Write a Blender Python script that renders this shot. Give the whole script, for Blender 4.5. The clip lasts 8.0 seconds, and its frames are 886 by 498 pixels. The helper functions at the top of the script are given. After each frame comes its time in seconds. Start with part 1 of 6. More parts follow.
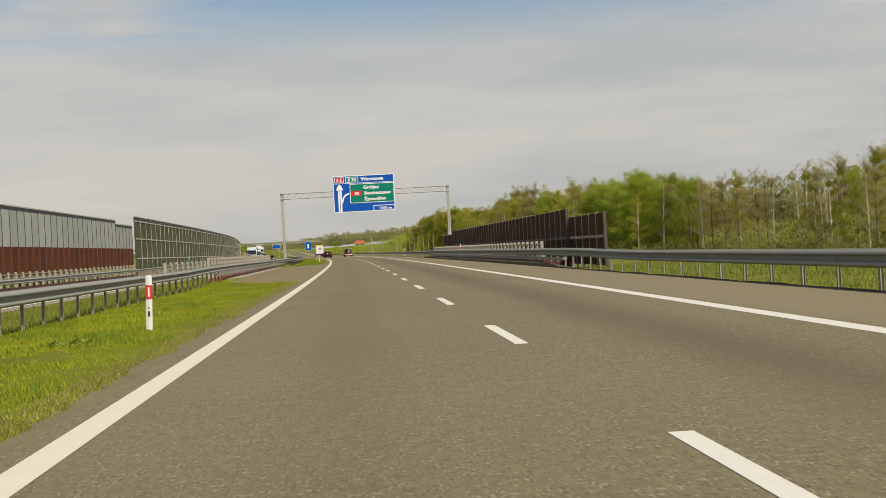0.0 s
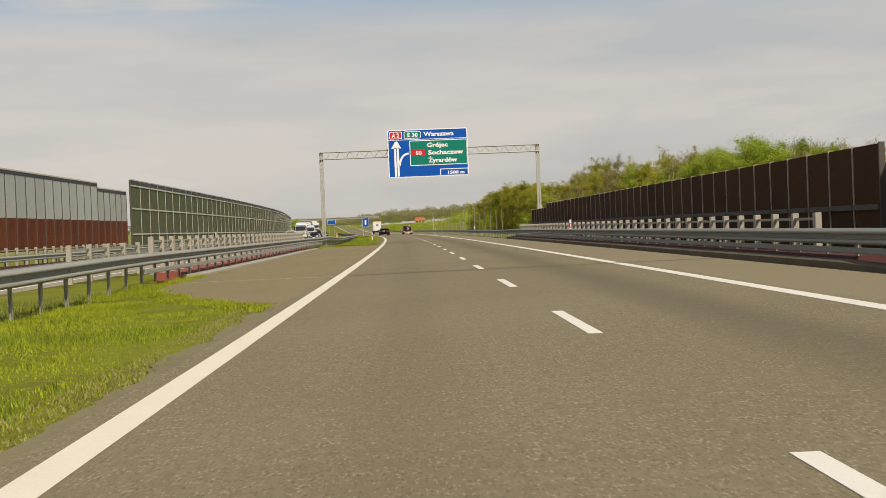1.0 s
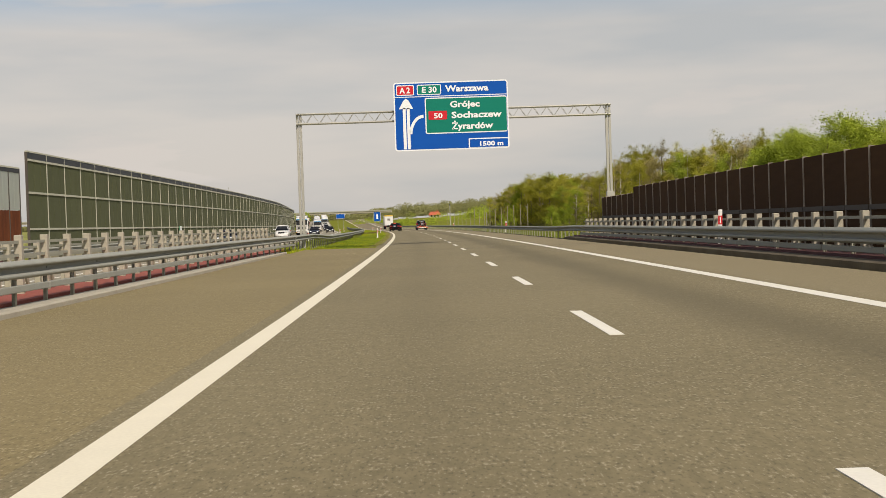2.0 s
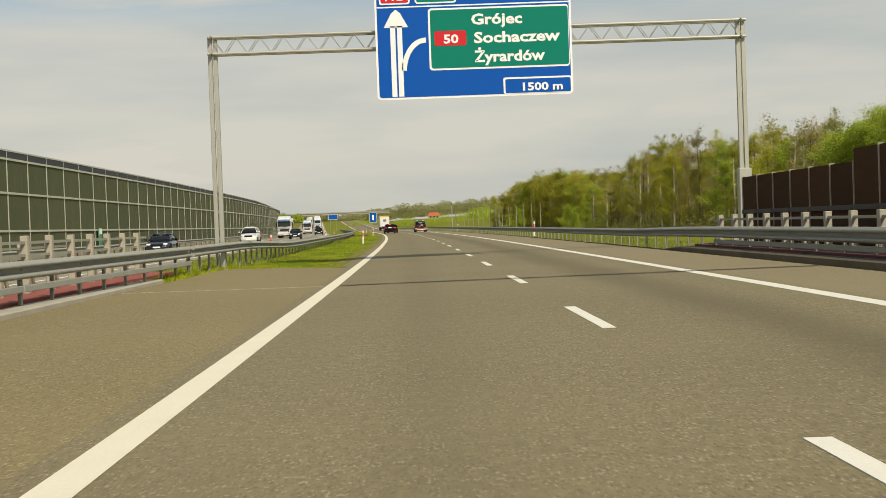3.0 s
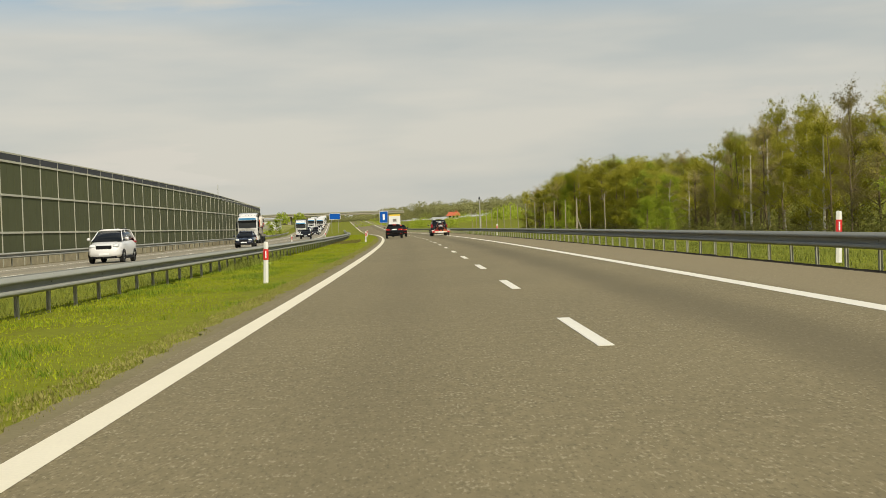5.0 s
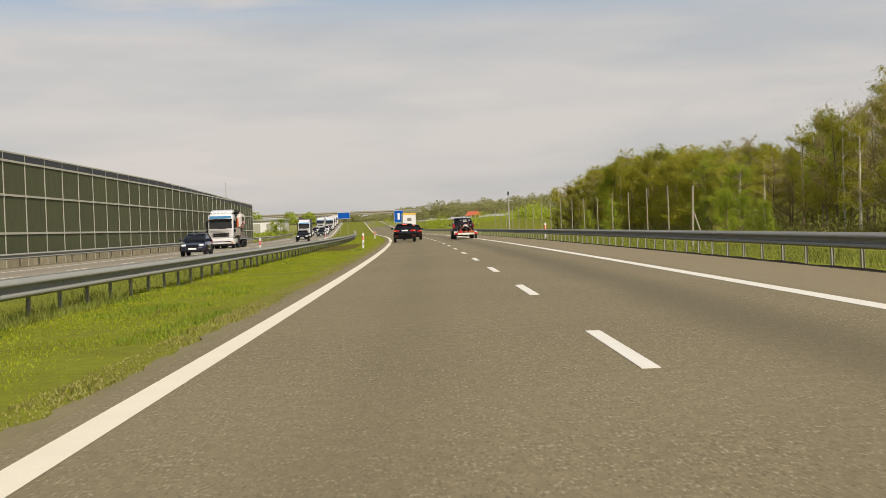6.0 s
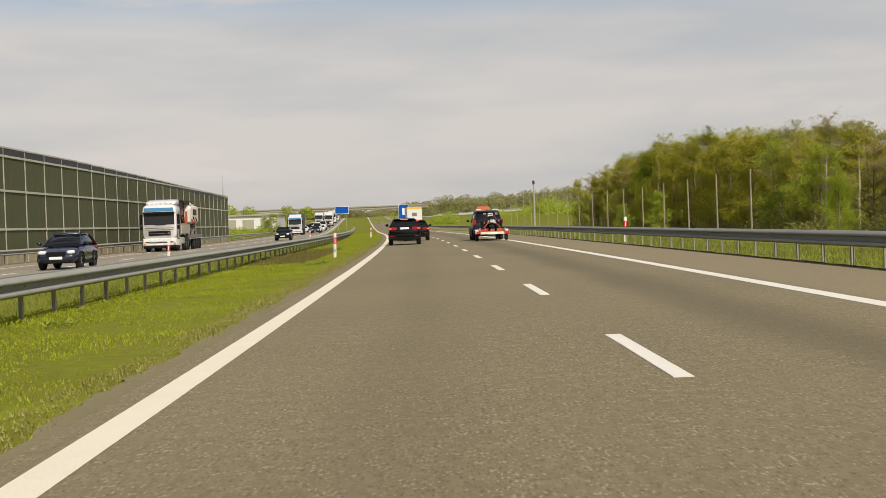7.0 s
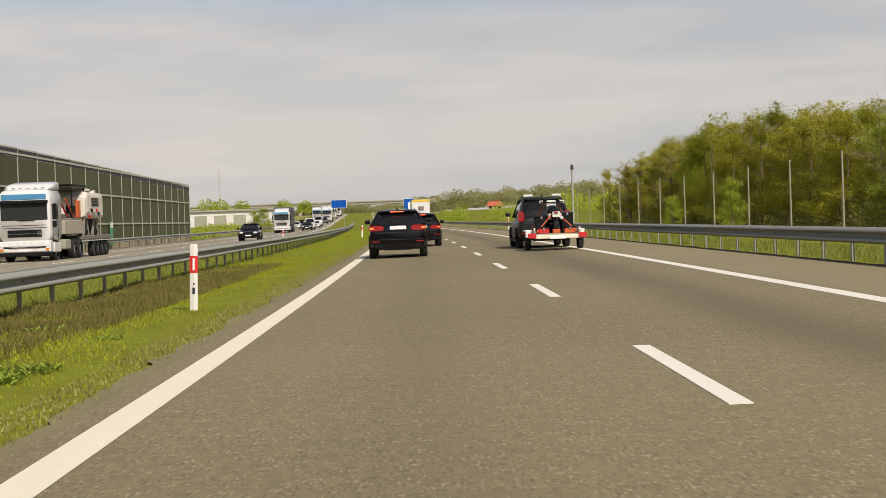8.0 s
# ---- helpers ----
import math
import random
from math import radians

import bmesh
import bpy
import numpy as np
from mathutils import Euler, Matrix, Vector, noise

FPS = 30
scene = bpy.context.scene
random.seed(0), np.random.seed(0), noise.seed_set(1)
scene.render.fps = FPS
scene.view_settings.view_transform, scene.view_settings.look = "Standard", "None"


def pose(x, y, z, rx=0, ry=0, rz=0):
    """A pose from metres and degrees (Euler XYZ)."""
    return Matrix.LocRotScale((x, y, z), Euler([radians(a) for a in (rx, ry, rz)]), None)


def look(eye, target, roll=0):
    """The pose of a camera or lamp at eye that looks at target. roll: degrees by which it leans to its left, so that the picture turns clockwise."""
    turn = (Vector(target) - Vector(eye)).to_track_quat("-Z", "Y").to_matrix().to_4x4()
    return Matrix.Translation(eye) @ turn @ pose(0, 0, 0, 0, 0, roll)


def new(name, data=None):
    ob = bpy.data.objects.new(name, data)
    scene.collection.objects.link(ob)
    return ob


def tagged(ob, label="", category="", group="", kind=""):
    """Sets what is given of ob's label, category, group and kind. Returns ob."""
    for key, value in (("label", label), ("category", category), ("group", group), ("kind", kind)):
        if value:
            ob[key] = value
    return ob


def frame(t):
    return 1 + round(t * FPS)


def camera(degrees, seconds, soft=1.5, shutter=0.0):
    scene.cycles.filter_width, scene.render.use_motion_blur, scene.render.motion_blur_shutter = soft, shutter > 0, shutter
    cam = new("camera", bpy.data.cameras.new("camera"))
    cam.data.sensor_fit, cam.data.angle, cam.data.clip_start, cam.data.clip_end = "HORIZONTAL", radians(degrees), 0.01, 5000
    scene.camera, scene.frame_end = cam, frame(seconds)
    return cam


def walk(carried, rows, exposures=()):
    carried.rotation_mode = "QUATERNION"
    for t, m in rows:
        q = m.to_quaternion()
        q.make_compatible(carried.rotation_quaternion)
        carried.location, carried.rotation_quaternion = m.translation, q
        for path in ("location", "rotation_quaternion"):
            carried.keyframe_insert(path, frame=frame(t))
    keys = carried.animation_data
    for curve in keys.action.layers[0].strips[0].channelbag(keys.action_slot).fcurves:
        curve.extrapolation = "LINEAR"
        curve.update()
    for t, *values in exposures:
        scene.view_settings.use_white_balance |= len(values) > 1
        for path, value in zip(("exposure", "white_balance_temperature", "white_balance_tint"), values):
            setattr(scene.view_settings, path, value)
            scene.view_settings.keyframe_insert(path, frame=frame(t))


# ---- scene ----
cam = camera(35.2, 8.0, soft=0.5)
PATH = [  # seconds, x, y, z, then yaw, pitch and roll in degrees
    (0.0, 2.018, -4.036, 1.170, -3.542, -0.091, -3.104),
    (0.5, 2.046, 12.879, 1.164, -2.077, -0.570, -2.764),
    (1.0, 1.946, 31.574, 1.188, -1.055, -0.877, -2.315),
    (1.5, 1.925, 48.086, 1.190, -0.516, -0.957, -2.508),
    (2.0, 1.751, 66.279, 1.221, -0.468, -1.064, -1.949),
    (3.5, 1.348, 117.578, 1.190, -0.511, -0.994, -2.122),
    (4.0, 1.272, 136.630, 1.188, -0.334, -1.112, -2.121),
    (4.5, 1.146, 153.033, 1.177, -0.132, -1.012, -2.123),
    (6.0, 0.134, 207.173, 1.171, 0.934, -0.913, -2.110),
    (6.5, -0.353, 223.361, 1.189, 1.096, -1.144, -2.162),
    (7.0, -0.973, 242.160, 1.201, 1.219, -1.069, -1.997),
    (7.5, -1.518, 258.300, 1.181, 1.372, -1.270, -1.895),
    (7.6, -1.666, 262.290, 1.183, 1.406, -1.261, -1.897),
    (7.7, -1.813, 266.280, 1.185, 1.440, -1.252, -1.899),
    (7.8, -1.961, 270.270, 1.187, 1.473, -1.244, -1.901),
    (7.9, -2.108, 274.260, 1.189, 1.507, -1.235, -1.903),
    (8.0, -2.255, 278.250, 1.191, 1.541, -1.226, -1.905),
]



def eye_pose(x, y, z, yaw, pitch, roll):
    ya, pi_ = radians(yaw), radians(pitch)
    ahead = Vector((-math.sin(ya) * math.cos(pi_), math.cos(ya) * math.cos(pi_), math.sin(pi_)))
    eye = Vector((x, y, z))
    return look(eye, eye + ahead, roll)


walk(cam, [(t, eye_pose(*row)) for t, *row in PATH],
     [(0.0, -0.06, 6500, 10), (0.5, 0.0, 6550, 11), (1.2, 0.0, 6600, 13), (2.2, 0.02, 6600, 13), (3.3, 0.06, 6700, 4), (4.7, 0.06, 6700, 4), (5.8, 0.05, 6500, 14), (8.0, 0.05, 6500, 14)])

# ---- sky and sun ----
SUN_DIR = Vector((-0.52, 0.98, -1.0)).normalized()
elev = math.asin(-SUN_DIR.z)
azim = math.atan2(-SUN_DIR.x, -SUN_DIR.y)
world = bpy.data.worlds.new("sky")
world.use_nodes = True
scene.world = world
wn, wl = world.node_tree.nodes, world.node_tree.links
wn.clear()
w_out = wn.new("ShaderNodeOutputWorld")
w_bg = wn.new("ShaderNodeBackground")
w_sky = wn.new("ShaderNodeTexSky")
w_sky.sky_type = "NISHITA"
w_sky.sun_disc = False
w_sky.sun_elevation, w_sky.sun_rotation = elev, azim
w_sky.dust_density = 2.0
w_dim = wn.new("ShaderNodeMix")
w_dim.data_type, w_dim.blend_type = "RGBA", "MULTIPLY"
w_dim.inputs[0].default_value = 1.0
w_dim.inputs[7].default_value = (0.10, 0.10, 0.10, 1)
w_tc = wn.new("ShaderNodeTexCoord")
w_map = wn.new("ShaderNodeMapping")
w_map.inputs["Scale"].default_value = (1.6, 1.6, 9.0)
w_map.inputs["Location"].default_value = (0.4, 0.1, 0.35)
w_noise = wn.new("ShaderNodeTexNoise")
w_noise.inputs["Scale"].default_value = 1.9
w_noise.inputs["Detail"].default_value = 7.0
w_noise.inputs["Roughness"].default_value = 0.55
w_ramp = wn.new("ShaderNodeValToRGB")
w_ramp.color_ramp.elements[0].position, w_ramp.color_ramp.elements[1].position = 0.44, 0.64
w_sep = wn.new("ShaderNodeSeparateXYZ")
w_hor = wn.new("ShaderNodeMapRange")
w_hor.inputs["From Min"].default_value, w_hor.inputs["From Max"].default_value = 0.138, 0.176
w_hor.inputs["To Min"].default_value, w_hor.inputs["To Max"].default_value = 0.90, 0.0
w_max = wn.new("ShaderNodeMath")
w_max.operation = "MAXIMUM"
w_tint = wn.new("ShaderNodeTexNoise")
w_tint.inputs["Scale"].default_value = 2.6
w_tint.inputs["Detail"].default_value = 4.0
w_cloud = wn.new("ShaderNodeValToRGB")
w_cloud.color_ramp.elements[0].position, w_cloud.color_ramp.elements[1].position = 0.36, 0.66
w_cloud.color_ramp.elements[0].color = (0.49, 0.506, 0.50, 1)
w_cloud.color_ramp.elements[1].color = (0.645, 0.612, 0.56, 1)
w_mix = wn.new("ShaderNodeMix")
w_mix.data_type = "RGBA"
wl.new(w_sky.outputs[0], w_dim.inputs[6])
wl.new(w_tc.outputs["Generated"], w_map.inputs[0])
wl.new(w_map.outputs[0], w_noise.inputs["Vector"])
wl.new(w_map.outputs[0], w_tint.inputs["Vector"])
wl.new(w_noise.outputs[0], w_ramp.inputs[0])
wl.new(w_tc.outputs["Generated"], w_sep.inputs[0])
wl.new(w_sep.outputs["Z"], w_hor.inputs["Value"])
wl.new(w_ramp.outputs[0], w_max.inputs[0])
wl.new(w_hor.outputs[0], w_max.inputs[1])
wl.new(w_tint.outputs[0], w_cloud.inputs[0])
wl.new(w_max.outputs[0], w_mix.inputs[0])
wl.new(w_dim.outputs[2], w_mix.inputs[6])
wl.new(w_cloud.outputs[0], w_mix.inputs[7])
wl.new(w_mix.outputs[2], w_bg.inputs["Color"])
w_bg.inputs["Strength"].default_value = 1.0
wl.new(w_bg.outputs[0], w_out.inputs["Surface"])

sun = new("sun", bpy.data.lights.new("sun", "SUN"))
sun.data.energy, sun.data.angle, sun.data.color = 3.7, radians(0.6), (1.0, 0.93, 0.80)
sun.matrix_world = look((0, 0, 80), Vector((0, 0, 80)) + SUN_DIR)

# ---- materials ----


def material(name, base, rough=0.6, metal=0.0, dark=None, grain=0.0, grain_scale=30.0, patch=0.0, patch_scale=1.0, bump=0.0, per_object=0.0, per_island=0.0,
             coat=0.0, spec=0.5, coords="Object", stretch=(1, 1, 1)):
    """A painted or natural surface: base colour, fine grain, broad patches and relief."""
    m = bpy.data.materials.new(name)
    m.use_nodes = True
    nt = m.node_tree
    b = nt.nodes["Principled BSDF"]
    b.inputs["Roughness"].default_value = rough
    b.inputs["Metallic"].default_value = metal
    b.inputs["Coat Weight"].default_value = coat
    b.inputs["Specular IOR Level"].default_value = spec
    dark = dark or tuple(0.55 * v for v in base)
    tc = nt.nodes.new("ShaderNodeTexCoord")
    mp = nt.nodes.new("ShaderNodeMapping")
    mp.inputs["Scale"].default_value = stretch
    nt.links.new(tc.outputs[coords], mp.inputs[0])
    fac = None

    def add(a, out, amount):
        mul = nt.nodes.new("ShaderNodeMath")
        mul.operation = "MULTIPLY_ADD"
        nt.links.new(out, mul.inputs[0])
        mul.inputs[1].default_value = amount
        mul.inputs[2].default_value = -0.5 * amount
        if a is None:
            return mul.outputs[0]
        s = nt.nodes.new("ShaderNodeMath")
        s.operation = "ADD"
        nt.links.new(a, s.inputs[0])
        nt.links.new(mul.outputs[0], s.inputs[1])
        return s.outputs[0]

    fine = None
    if grain or bump:
        n1 = nt.nodes.new("ShaderNodeTexNoise")
        n1.inputs["Scale"].default_value = grain_scale
        n1.inputs["Detail"].default_value = 4.0
        nt.links.new(mp.outputs[0], n1.inputs["Vector"])
        fine = n1.outputs[0]
        fac = add(fac, fine, 2.2 * grain)
    if patch:
        n2 = nt.nodes.new("ShaderNodeTexNoise")
        n2.inputs["Scale"].default_value = patch_scale
        n2.inputs["Detail"].default_value = 5.0
        nt.links.new(mp.outputs[0], n2.inputs["Vector"])
        fac = add(fac, n2.outputs[0], 2.2 * patch)
    if per_object:
        oi = nt.nodes.new("ShaderNodeObjectInfo")
        fac = add(fac, oi.outputs["Random"], per_object)
    if per_island:
        g = nt.nodes.new("ShaderNodeNewGeometry")
        fac = add(fac, g.outputs["Random Per Island"], per_island)
    if fac is not None:
        sh = nt.nodes.new("ShaderNodeMath")
        sh.operation, sh.use_clamp = "ADD", True
        nt.links.new(fac, sh.inputs[0])
        sh.inputs[1].default_value = 0.6
        mix = nt.nodes.new("ShaderNodeMix")
        mix.data_type = "RGBA"
        nt.links.new(sh.outputs[0], mix.inputs[0])
        mix.inputs[6].default_value = (*dark, 1)
        mix.inputs[7].default_value = (*base, 1)
        nt.links.new(mix.outputs[2], b.inputs["Base Color"])
    else:
        b.inputs["Base Color"].default_value = (*base, 1)
    if bump:
        bp = nt.nodes.new("ShaderNodeBump")
        bp.inputs["Strength"].default_value = bump
        bp.inputs["Distance"].default_value = 0.01
        nt.links.new(fine, bp.inputs["Height"])
        nt.links.new(bp.outputs[0], b.inputs["Normal"])
    return m


def glow(name, colour, strength):
    m = material(name, colour, 0.3)
    b = m.node_tree.nodes["Principled BSDF"]
    b.inputs["Emission Color"].default_value = (*colour, 1)
    b.inputs["Emission Strength"].default_value = strength
    return m




def asphalt(name, base, dark, chip, tracks, dusty=None):
    """Asphalt with pale chips in a dark binder, broad patches, and darker worn tracks at the given offsets."""
    m = bpy.data.materials.new(name)
    m.use_nodes = True
    nt = m.node_tree
    b = nt.nodes["Principled BSDF"]
    b.inputs["Roughness"].default_value = 0.85
    b.inputs["Specular IOR Level"].default_value = 0.25
    uv = nt.nodes.new("ShaderNodeTexCoord")

    def noise_node(scale, detail, vec):
        n = nt.nodes.new("ShaderNodeTexNoise")
        n.inputs["Scale"].default_value, n.inputs["Detail"].default_value = scale, detail
        nt.links.new(vec, n.inputs["Vector"])
        return n.outputs[0]

    def ranged(v, a, c, lo, hi):
        r = nt.nodes.new("ShaderNodeMapRange")
        for key, val in (("From Min", a), ("From Max", c), ("To Min", lo), ("To Max", hi)):
            r.inputs[key].default_value = val
        nt.links.new(v, r.inputs["Value"])
        return r.outputs[0]

    def mixed(fac, ca, cb, blend="MIX"):
        n = nt.nodes.new("ShaderNodeMix")
        n.data_type, n.blend_type = "RGBA", blend
        if isinstance(fac, float):
            n.inputs[0].default_value = fac
        else:
            nt.links.new(fac, n.inputs[0])
        for i, c in ((6, ca), (7, cb)):
            if isinstance(c, tuple):
                n.inputs[i].default_value = (*c, 1)
            else:
                nt.links.new(c, n.inputs[i])
        return n.outputs[2]

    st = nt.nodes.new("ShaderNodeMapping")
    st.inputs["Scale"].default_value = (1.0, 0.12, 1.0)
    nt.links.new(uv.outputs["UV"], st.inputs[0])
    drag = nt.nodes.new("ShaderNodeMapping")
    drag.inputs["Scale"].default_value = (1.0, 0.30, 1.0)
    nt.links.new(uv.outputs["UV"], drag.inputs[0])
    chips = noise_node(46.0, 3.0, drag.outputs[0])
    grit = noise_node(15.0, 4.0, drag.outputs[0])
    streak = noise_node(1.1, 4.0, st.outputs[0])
    patch = noise_node(0.16, 4.0, uv.outputs["UV"])
    col = mixed(ranged(grit, 0.3, 0.7, 0.0, 1.0), dark, base)
    clump = noise_node(4.5, 3.0, uv.outputs["UV"])
    both = nt.nodes.new("ShaderNodeMath")
    both.operation = "MULTIPLY_ADD"
    nt.links.new(clump, both.inputs[0])
    both.inputs[1].default_value = 0.35
    nt.links.new(chips, both.inputs[2])
    col = mixed(ranged(both.outputs[0], 0.76, 0.87, 0.0, 0.55), col, chip)
    col = mixed(ranged(chips, 0.45, 0.32, 0.0, 0.65), col, tuple(0.4 * v for v in dark))
    col = mixed(ranged(streak, 0.35, 0.7, 0.0, 0.32), col, tuple(0.75 * v for v in base))
    col = mixed(ranged(patch, 0.4, 0.65, 0.0, 0.25), col, tuple(1.12 * v for v in base))
    sep = nt.nodes.new("ShaderNodeSeparateXYZ")
    nt.links.new(uv.outputs["UV"], sep.inputs[0])
    if dusty:
        col = mixed(ranged(sep.outputs["X"], dusty[0], dusty[0] + 0.5, 0.0, dusty[1]), col, dusty[2])
    wob = nt.nodes.new("ShaderNodeMath")
    wob.operation = "MULTIPLY_ADD"
    nt.links.new(streak, wob.inputs[0])
    wob.inputs[1].default_value = 0.7
    nt.links.new(sep.outputs["X"], wob.inputs[2])
    for off, half, amount in tracks:
        d = nt.nodes.new("ShaderNodeMath")
        d.operation = "SUBTRACT"
        nt.links.new(wob.outputs[0], d.inputs[0])
        d.inputs[1].default_value = off + 0.35
        ab = nt.nodes.new("ShaderNodeMath")
        ab.operation = "ABSOLUTE"
        nt.links.new(d.outputs[0], ab.inputs[0])
        r = nt.nodes.new("ShaderNodeMapRange")
        r.interpolation_type = "SMOOTHSTEP"
        for key, val in (("From Min", half), ("From Max", 0.0), ("To Min", 0.0), ("To Max", amount)):
            r.inputs[key].default_value = val
        nt.links.new(ab.outputs[0], r.inputs["Value"])
        col = mixed(r.outputs[0], col, tuple(0.42 * v for v in base))
    nt.links.new(col, b.inputs["Base Color"])
    bp = nt.nodes.new("ShaderNodeBump")
    bp.inputs["Strength"].default_value, bp.inputs["Distance"].default_value = 0.25, 0.006
    nt.links.new(chips, bp.inputs["Height"])
    nt.links.new(bp.outputs[0], b.inputs["Normal"])
    return m


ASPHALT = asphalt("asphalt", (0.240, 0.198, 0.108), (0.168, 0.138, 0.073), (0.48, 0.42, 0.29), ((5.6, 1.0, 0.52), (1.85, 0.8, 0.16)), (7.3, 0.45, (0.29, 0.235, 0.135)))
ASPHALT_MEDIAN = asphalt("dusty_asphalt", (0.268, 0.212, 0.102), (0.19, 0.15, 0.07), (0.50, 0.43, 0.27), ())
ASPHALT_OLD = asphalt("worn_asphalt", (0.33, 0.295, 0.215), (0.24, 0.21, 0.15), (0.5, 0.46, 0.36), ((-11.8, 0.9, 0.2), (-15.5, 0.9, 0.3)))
LINE_WHITE = material("white_road_paint", (0.86, 0.82, 0.70), 0.7, dark=(0.62, 0.585, 0.48), grain=0.25, grain_scale=40.0, patch=0.2, patch_scale=2.0)
LINE = material("road_paint", (0.86, 0.79, 0.60), 0.7, dark=(0.62, 0.56, 0.42), grain=0.25, grain_scale=40.0, patch=0.15, patch_scale=2.0)
GRASS = material("grass", (0.205, 0.228, 0.016), 0.95, dark=(0.115, 0.108, 0.014), grain=0.5, grain_scale=7.0, patch=0.55, patch_scale=0.45, bump=0.6, spec=0.1)
FIELD = material("meadow", (0.30, 0.29, 0.085), 0.95, dark=(0.15, 0.165, 0.035), grain=0.5, grain_scale=0.5, patch=0.7, patch_scale=0.06, spec=0.1)
WEED_LEAF = material("weed_leaf", (0.36, 0.44, 0.07), 0.8, dark=(0.18, 0.24, 0.035), per_island=0.8, spec=0.15)
LUSH = material("lush_grass_blade", (0.185, 0.255, 0.024), 0.9, dark=(0.085, 0.125, 0.015), per_island=0.7, patch=0.4, patch_scale=0.8, spec=0.1)
DRY = material("dry_grass_blade", (0.30, 0.28, 0.085), 0.9, dark=(0.17, 0.155, 0.045), per_island=0.7, patch=0.4, patch_scale=0.8, spec=0.1)
BLADE = material("grass_blade", (0.305, 0.345, 0.020), 0.9, dark=(0.145, 0.166, 0.014), per_island=0.7, patch=0.7, patch_scale=0.5, spec=0.1)
# soil colour with the guardrail's shadow painted in
SHADED_SOIL = material("shaded_soil", (0.060, 0.046, 0.028), 0.95, dark=(0.03, 0.024, 0.016), grain=0.4, grain_scale=14.0, patch=0.4, patch_scale=1.0, spec=0.1)
SOIL = material("bare_soil", (0.25, 0.215, 0.12), 0.95, dark=(0.16, 0.135, 0.07), grain=0.4, grain_scale=18.0, patch=0.4, patch_scale=0.8, bump=0.5, spec=0.1)
CONCRETE = material("concrete", (0.44, 0.40, 0.31), 0.9, dark=(0.27, 0.24, 0.18), grain=0.25, grain_scale=20.0, patch=0.35, patch_scale=1.2, bump=0.3)
# weathered concrete, darkened for the kerb side turned from the sun
KERB = material("shaded_kerb_concrete", (0.17, 0.14, 0.095), 0.95, dark=(0.08, 0.065, 0.045), grain=0.3, grain_scale=14.0, patch=0.5, patch_scale=1.0, bump=0.3, spec=0.15)
ZINC = material("galvanised_steel", (0.35, 0.35, 0.305), 0.7, 0.0, spec=0.12, dark=(0.23, 0.23, 0.195), grain=0.12, grain_scale=20.0, patch=0.18, patch_scale=1.5)
ZINC_POST = material("galvanised_post", (0.40, 0.39, 0.30), 0.65, 0.2, dark=(0.24, 0.23, 0.18), grain=0.2, patch=0.3, per_object=0.3)
RUST_KERB = material("red_kerb", (0.34, 0.085, 0.055), 0.85, dark=(0.18, 0.05, 0.035), grain=0.3, grain_scale=20.0, patch=0.3)
WEED = material("dry_weed", (0.20, 0.17, 0.05), 0.9, dark=(0.08, 0.075, 0.022), per_island=0.7, patch=0.6, patch_scale=0.6, spec=0.1)
ROUGH = material("rough_grass", (0.22, 0.25, 0.045), 0.9, dark=(0.09, 0.10, 0.024), per_island=0.7, patch=0.6, patch_scale=0.3, spec=0.1)
MAROON = material("maroon_kerb", (0.11, 0.032, 0.03), 0.85, dark=(0.05, 0.018, 0.017), grain=0.3, patch=0.3)
BROWN = material("brown_acoustic_panel", (0.080, 0.042, 0.019), 0.9, spec=0.1, dark=(0.042, 0.022, 0.011), grain=0.2, grain_scale=6.0, patch=0.3, patch_scale=0.8, per_object=0.4, stretch=(1, 1, 8))
BROWN_RIB = material("brown_post", (0.42, 0.345, 0.26), 0.7, dark=(0.20, 0.16, 0.12), grain=0.2, patch=0.3)
GREEN_PANEL = material("green_acoustic_panel", (0.080, 0.088, 0.030), 0.85, dark=(0.052, 0.058, 0.021), grain=0.2, grain_scale=5.0, patch=0.3, patch_scale=0.5, per_object=0.35)
PANEL_FRAME = material("pale_frame", (0.50, 0.49, 0.38), 0.7, dark=(0.34, 0.33, 0.26), grain=0.2, patch=0.3)
DARK_RIB = material("dark_brown_post", (0.068, 0.052, 0.036), 0.7, dark=(0.07, 0.06, 0.05), grain=0.2, patch=0.3)
DARK_CAP = material("dark_cap", (0.035, 0.038, 0.045), 0.6, dark=(0.02, 0.02, 0.025), patch=0.3, per_object=0.3)
PALE_PANEL = material("milky_panel", (0.42, 0.445, 0.39), 0.35, dark=(0.25, 0.27, 0.235), grain=0.25, grain_scale=3.0, patch=0.45, patch_scale=0.7, per_object=0.5, stretch=(1, 2.5, 0.35))
RED_PANEL = material("red_brown_panel", (0.165, 0.053, 0.021), 0.85, spec=0.1, dark=(0.060, 0.019, 0.010), grain=0.3, grain_scale=6.0, patch=0.7, patch_scale=0.9, per_object=0.3, stretch=(1, 2.0, 0.6))
PLINTH = material("stained_concrete_plinth", (0.42, 0.37, 0.24), 0.9, dark=(0.22, 0.19, 0.12), grain=0.3, grain_scale=6.0, patch=0.5, patch_scale=0.9, per_object=0.4)
SIGN_BLUE = material("sign_blue", (0.002, 0.085, 0.40), 0.65, spec=0.15, patch=0.1, dark=(0.004, 0.07, 0.33))
SIGN_GREEN = material("sign_green", (0.002, 0.185, 0.13), 0.65, spec=0.15, patch=0.1, dark=(0.004, 0.17, 0.11))
SIGN_RED = material("sign_red", (0.55, 0.02, 0.03), 0.6, spec=0.2)
SIGN_WHITE = material("sign_white", (0.80, 0.80, 0.78), 0.5)
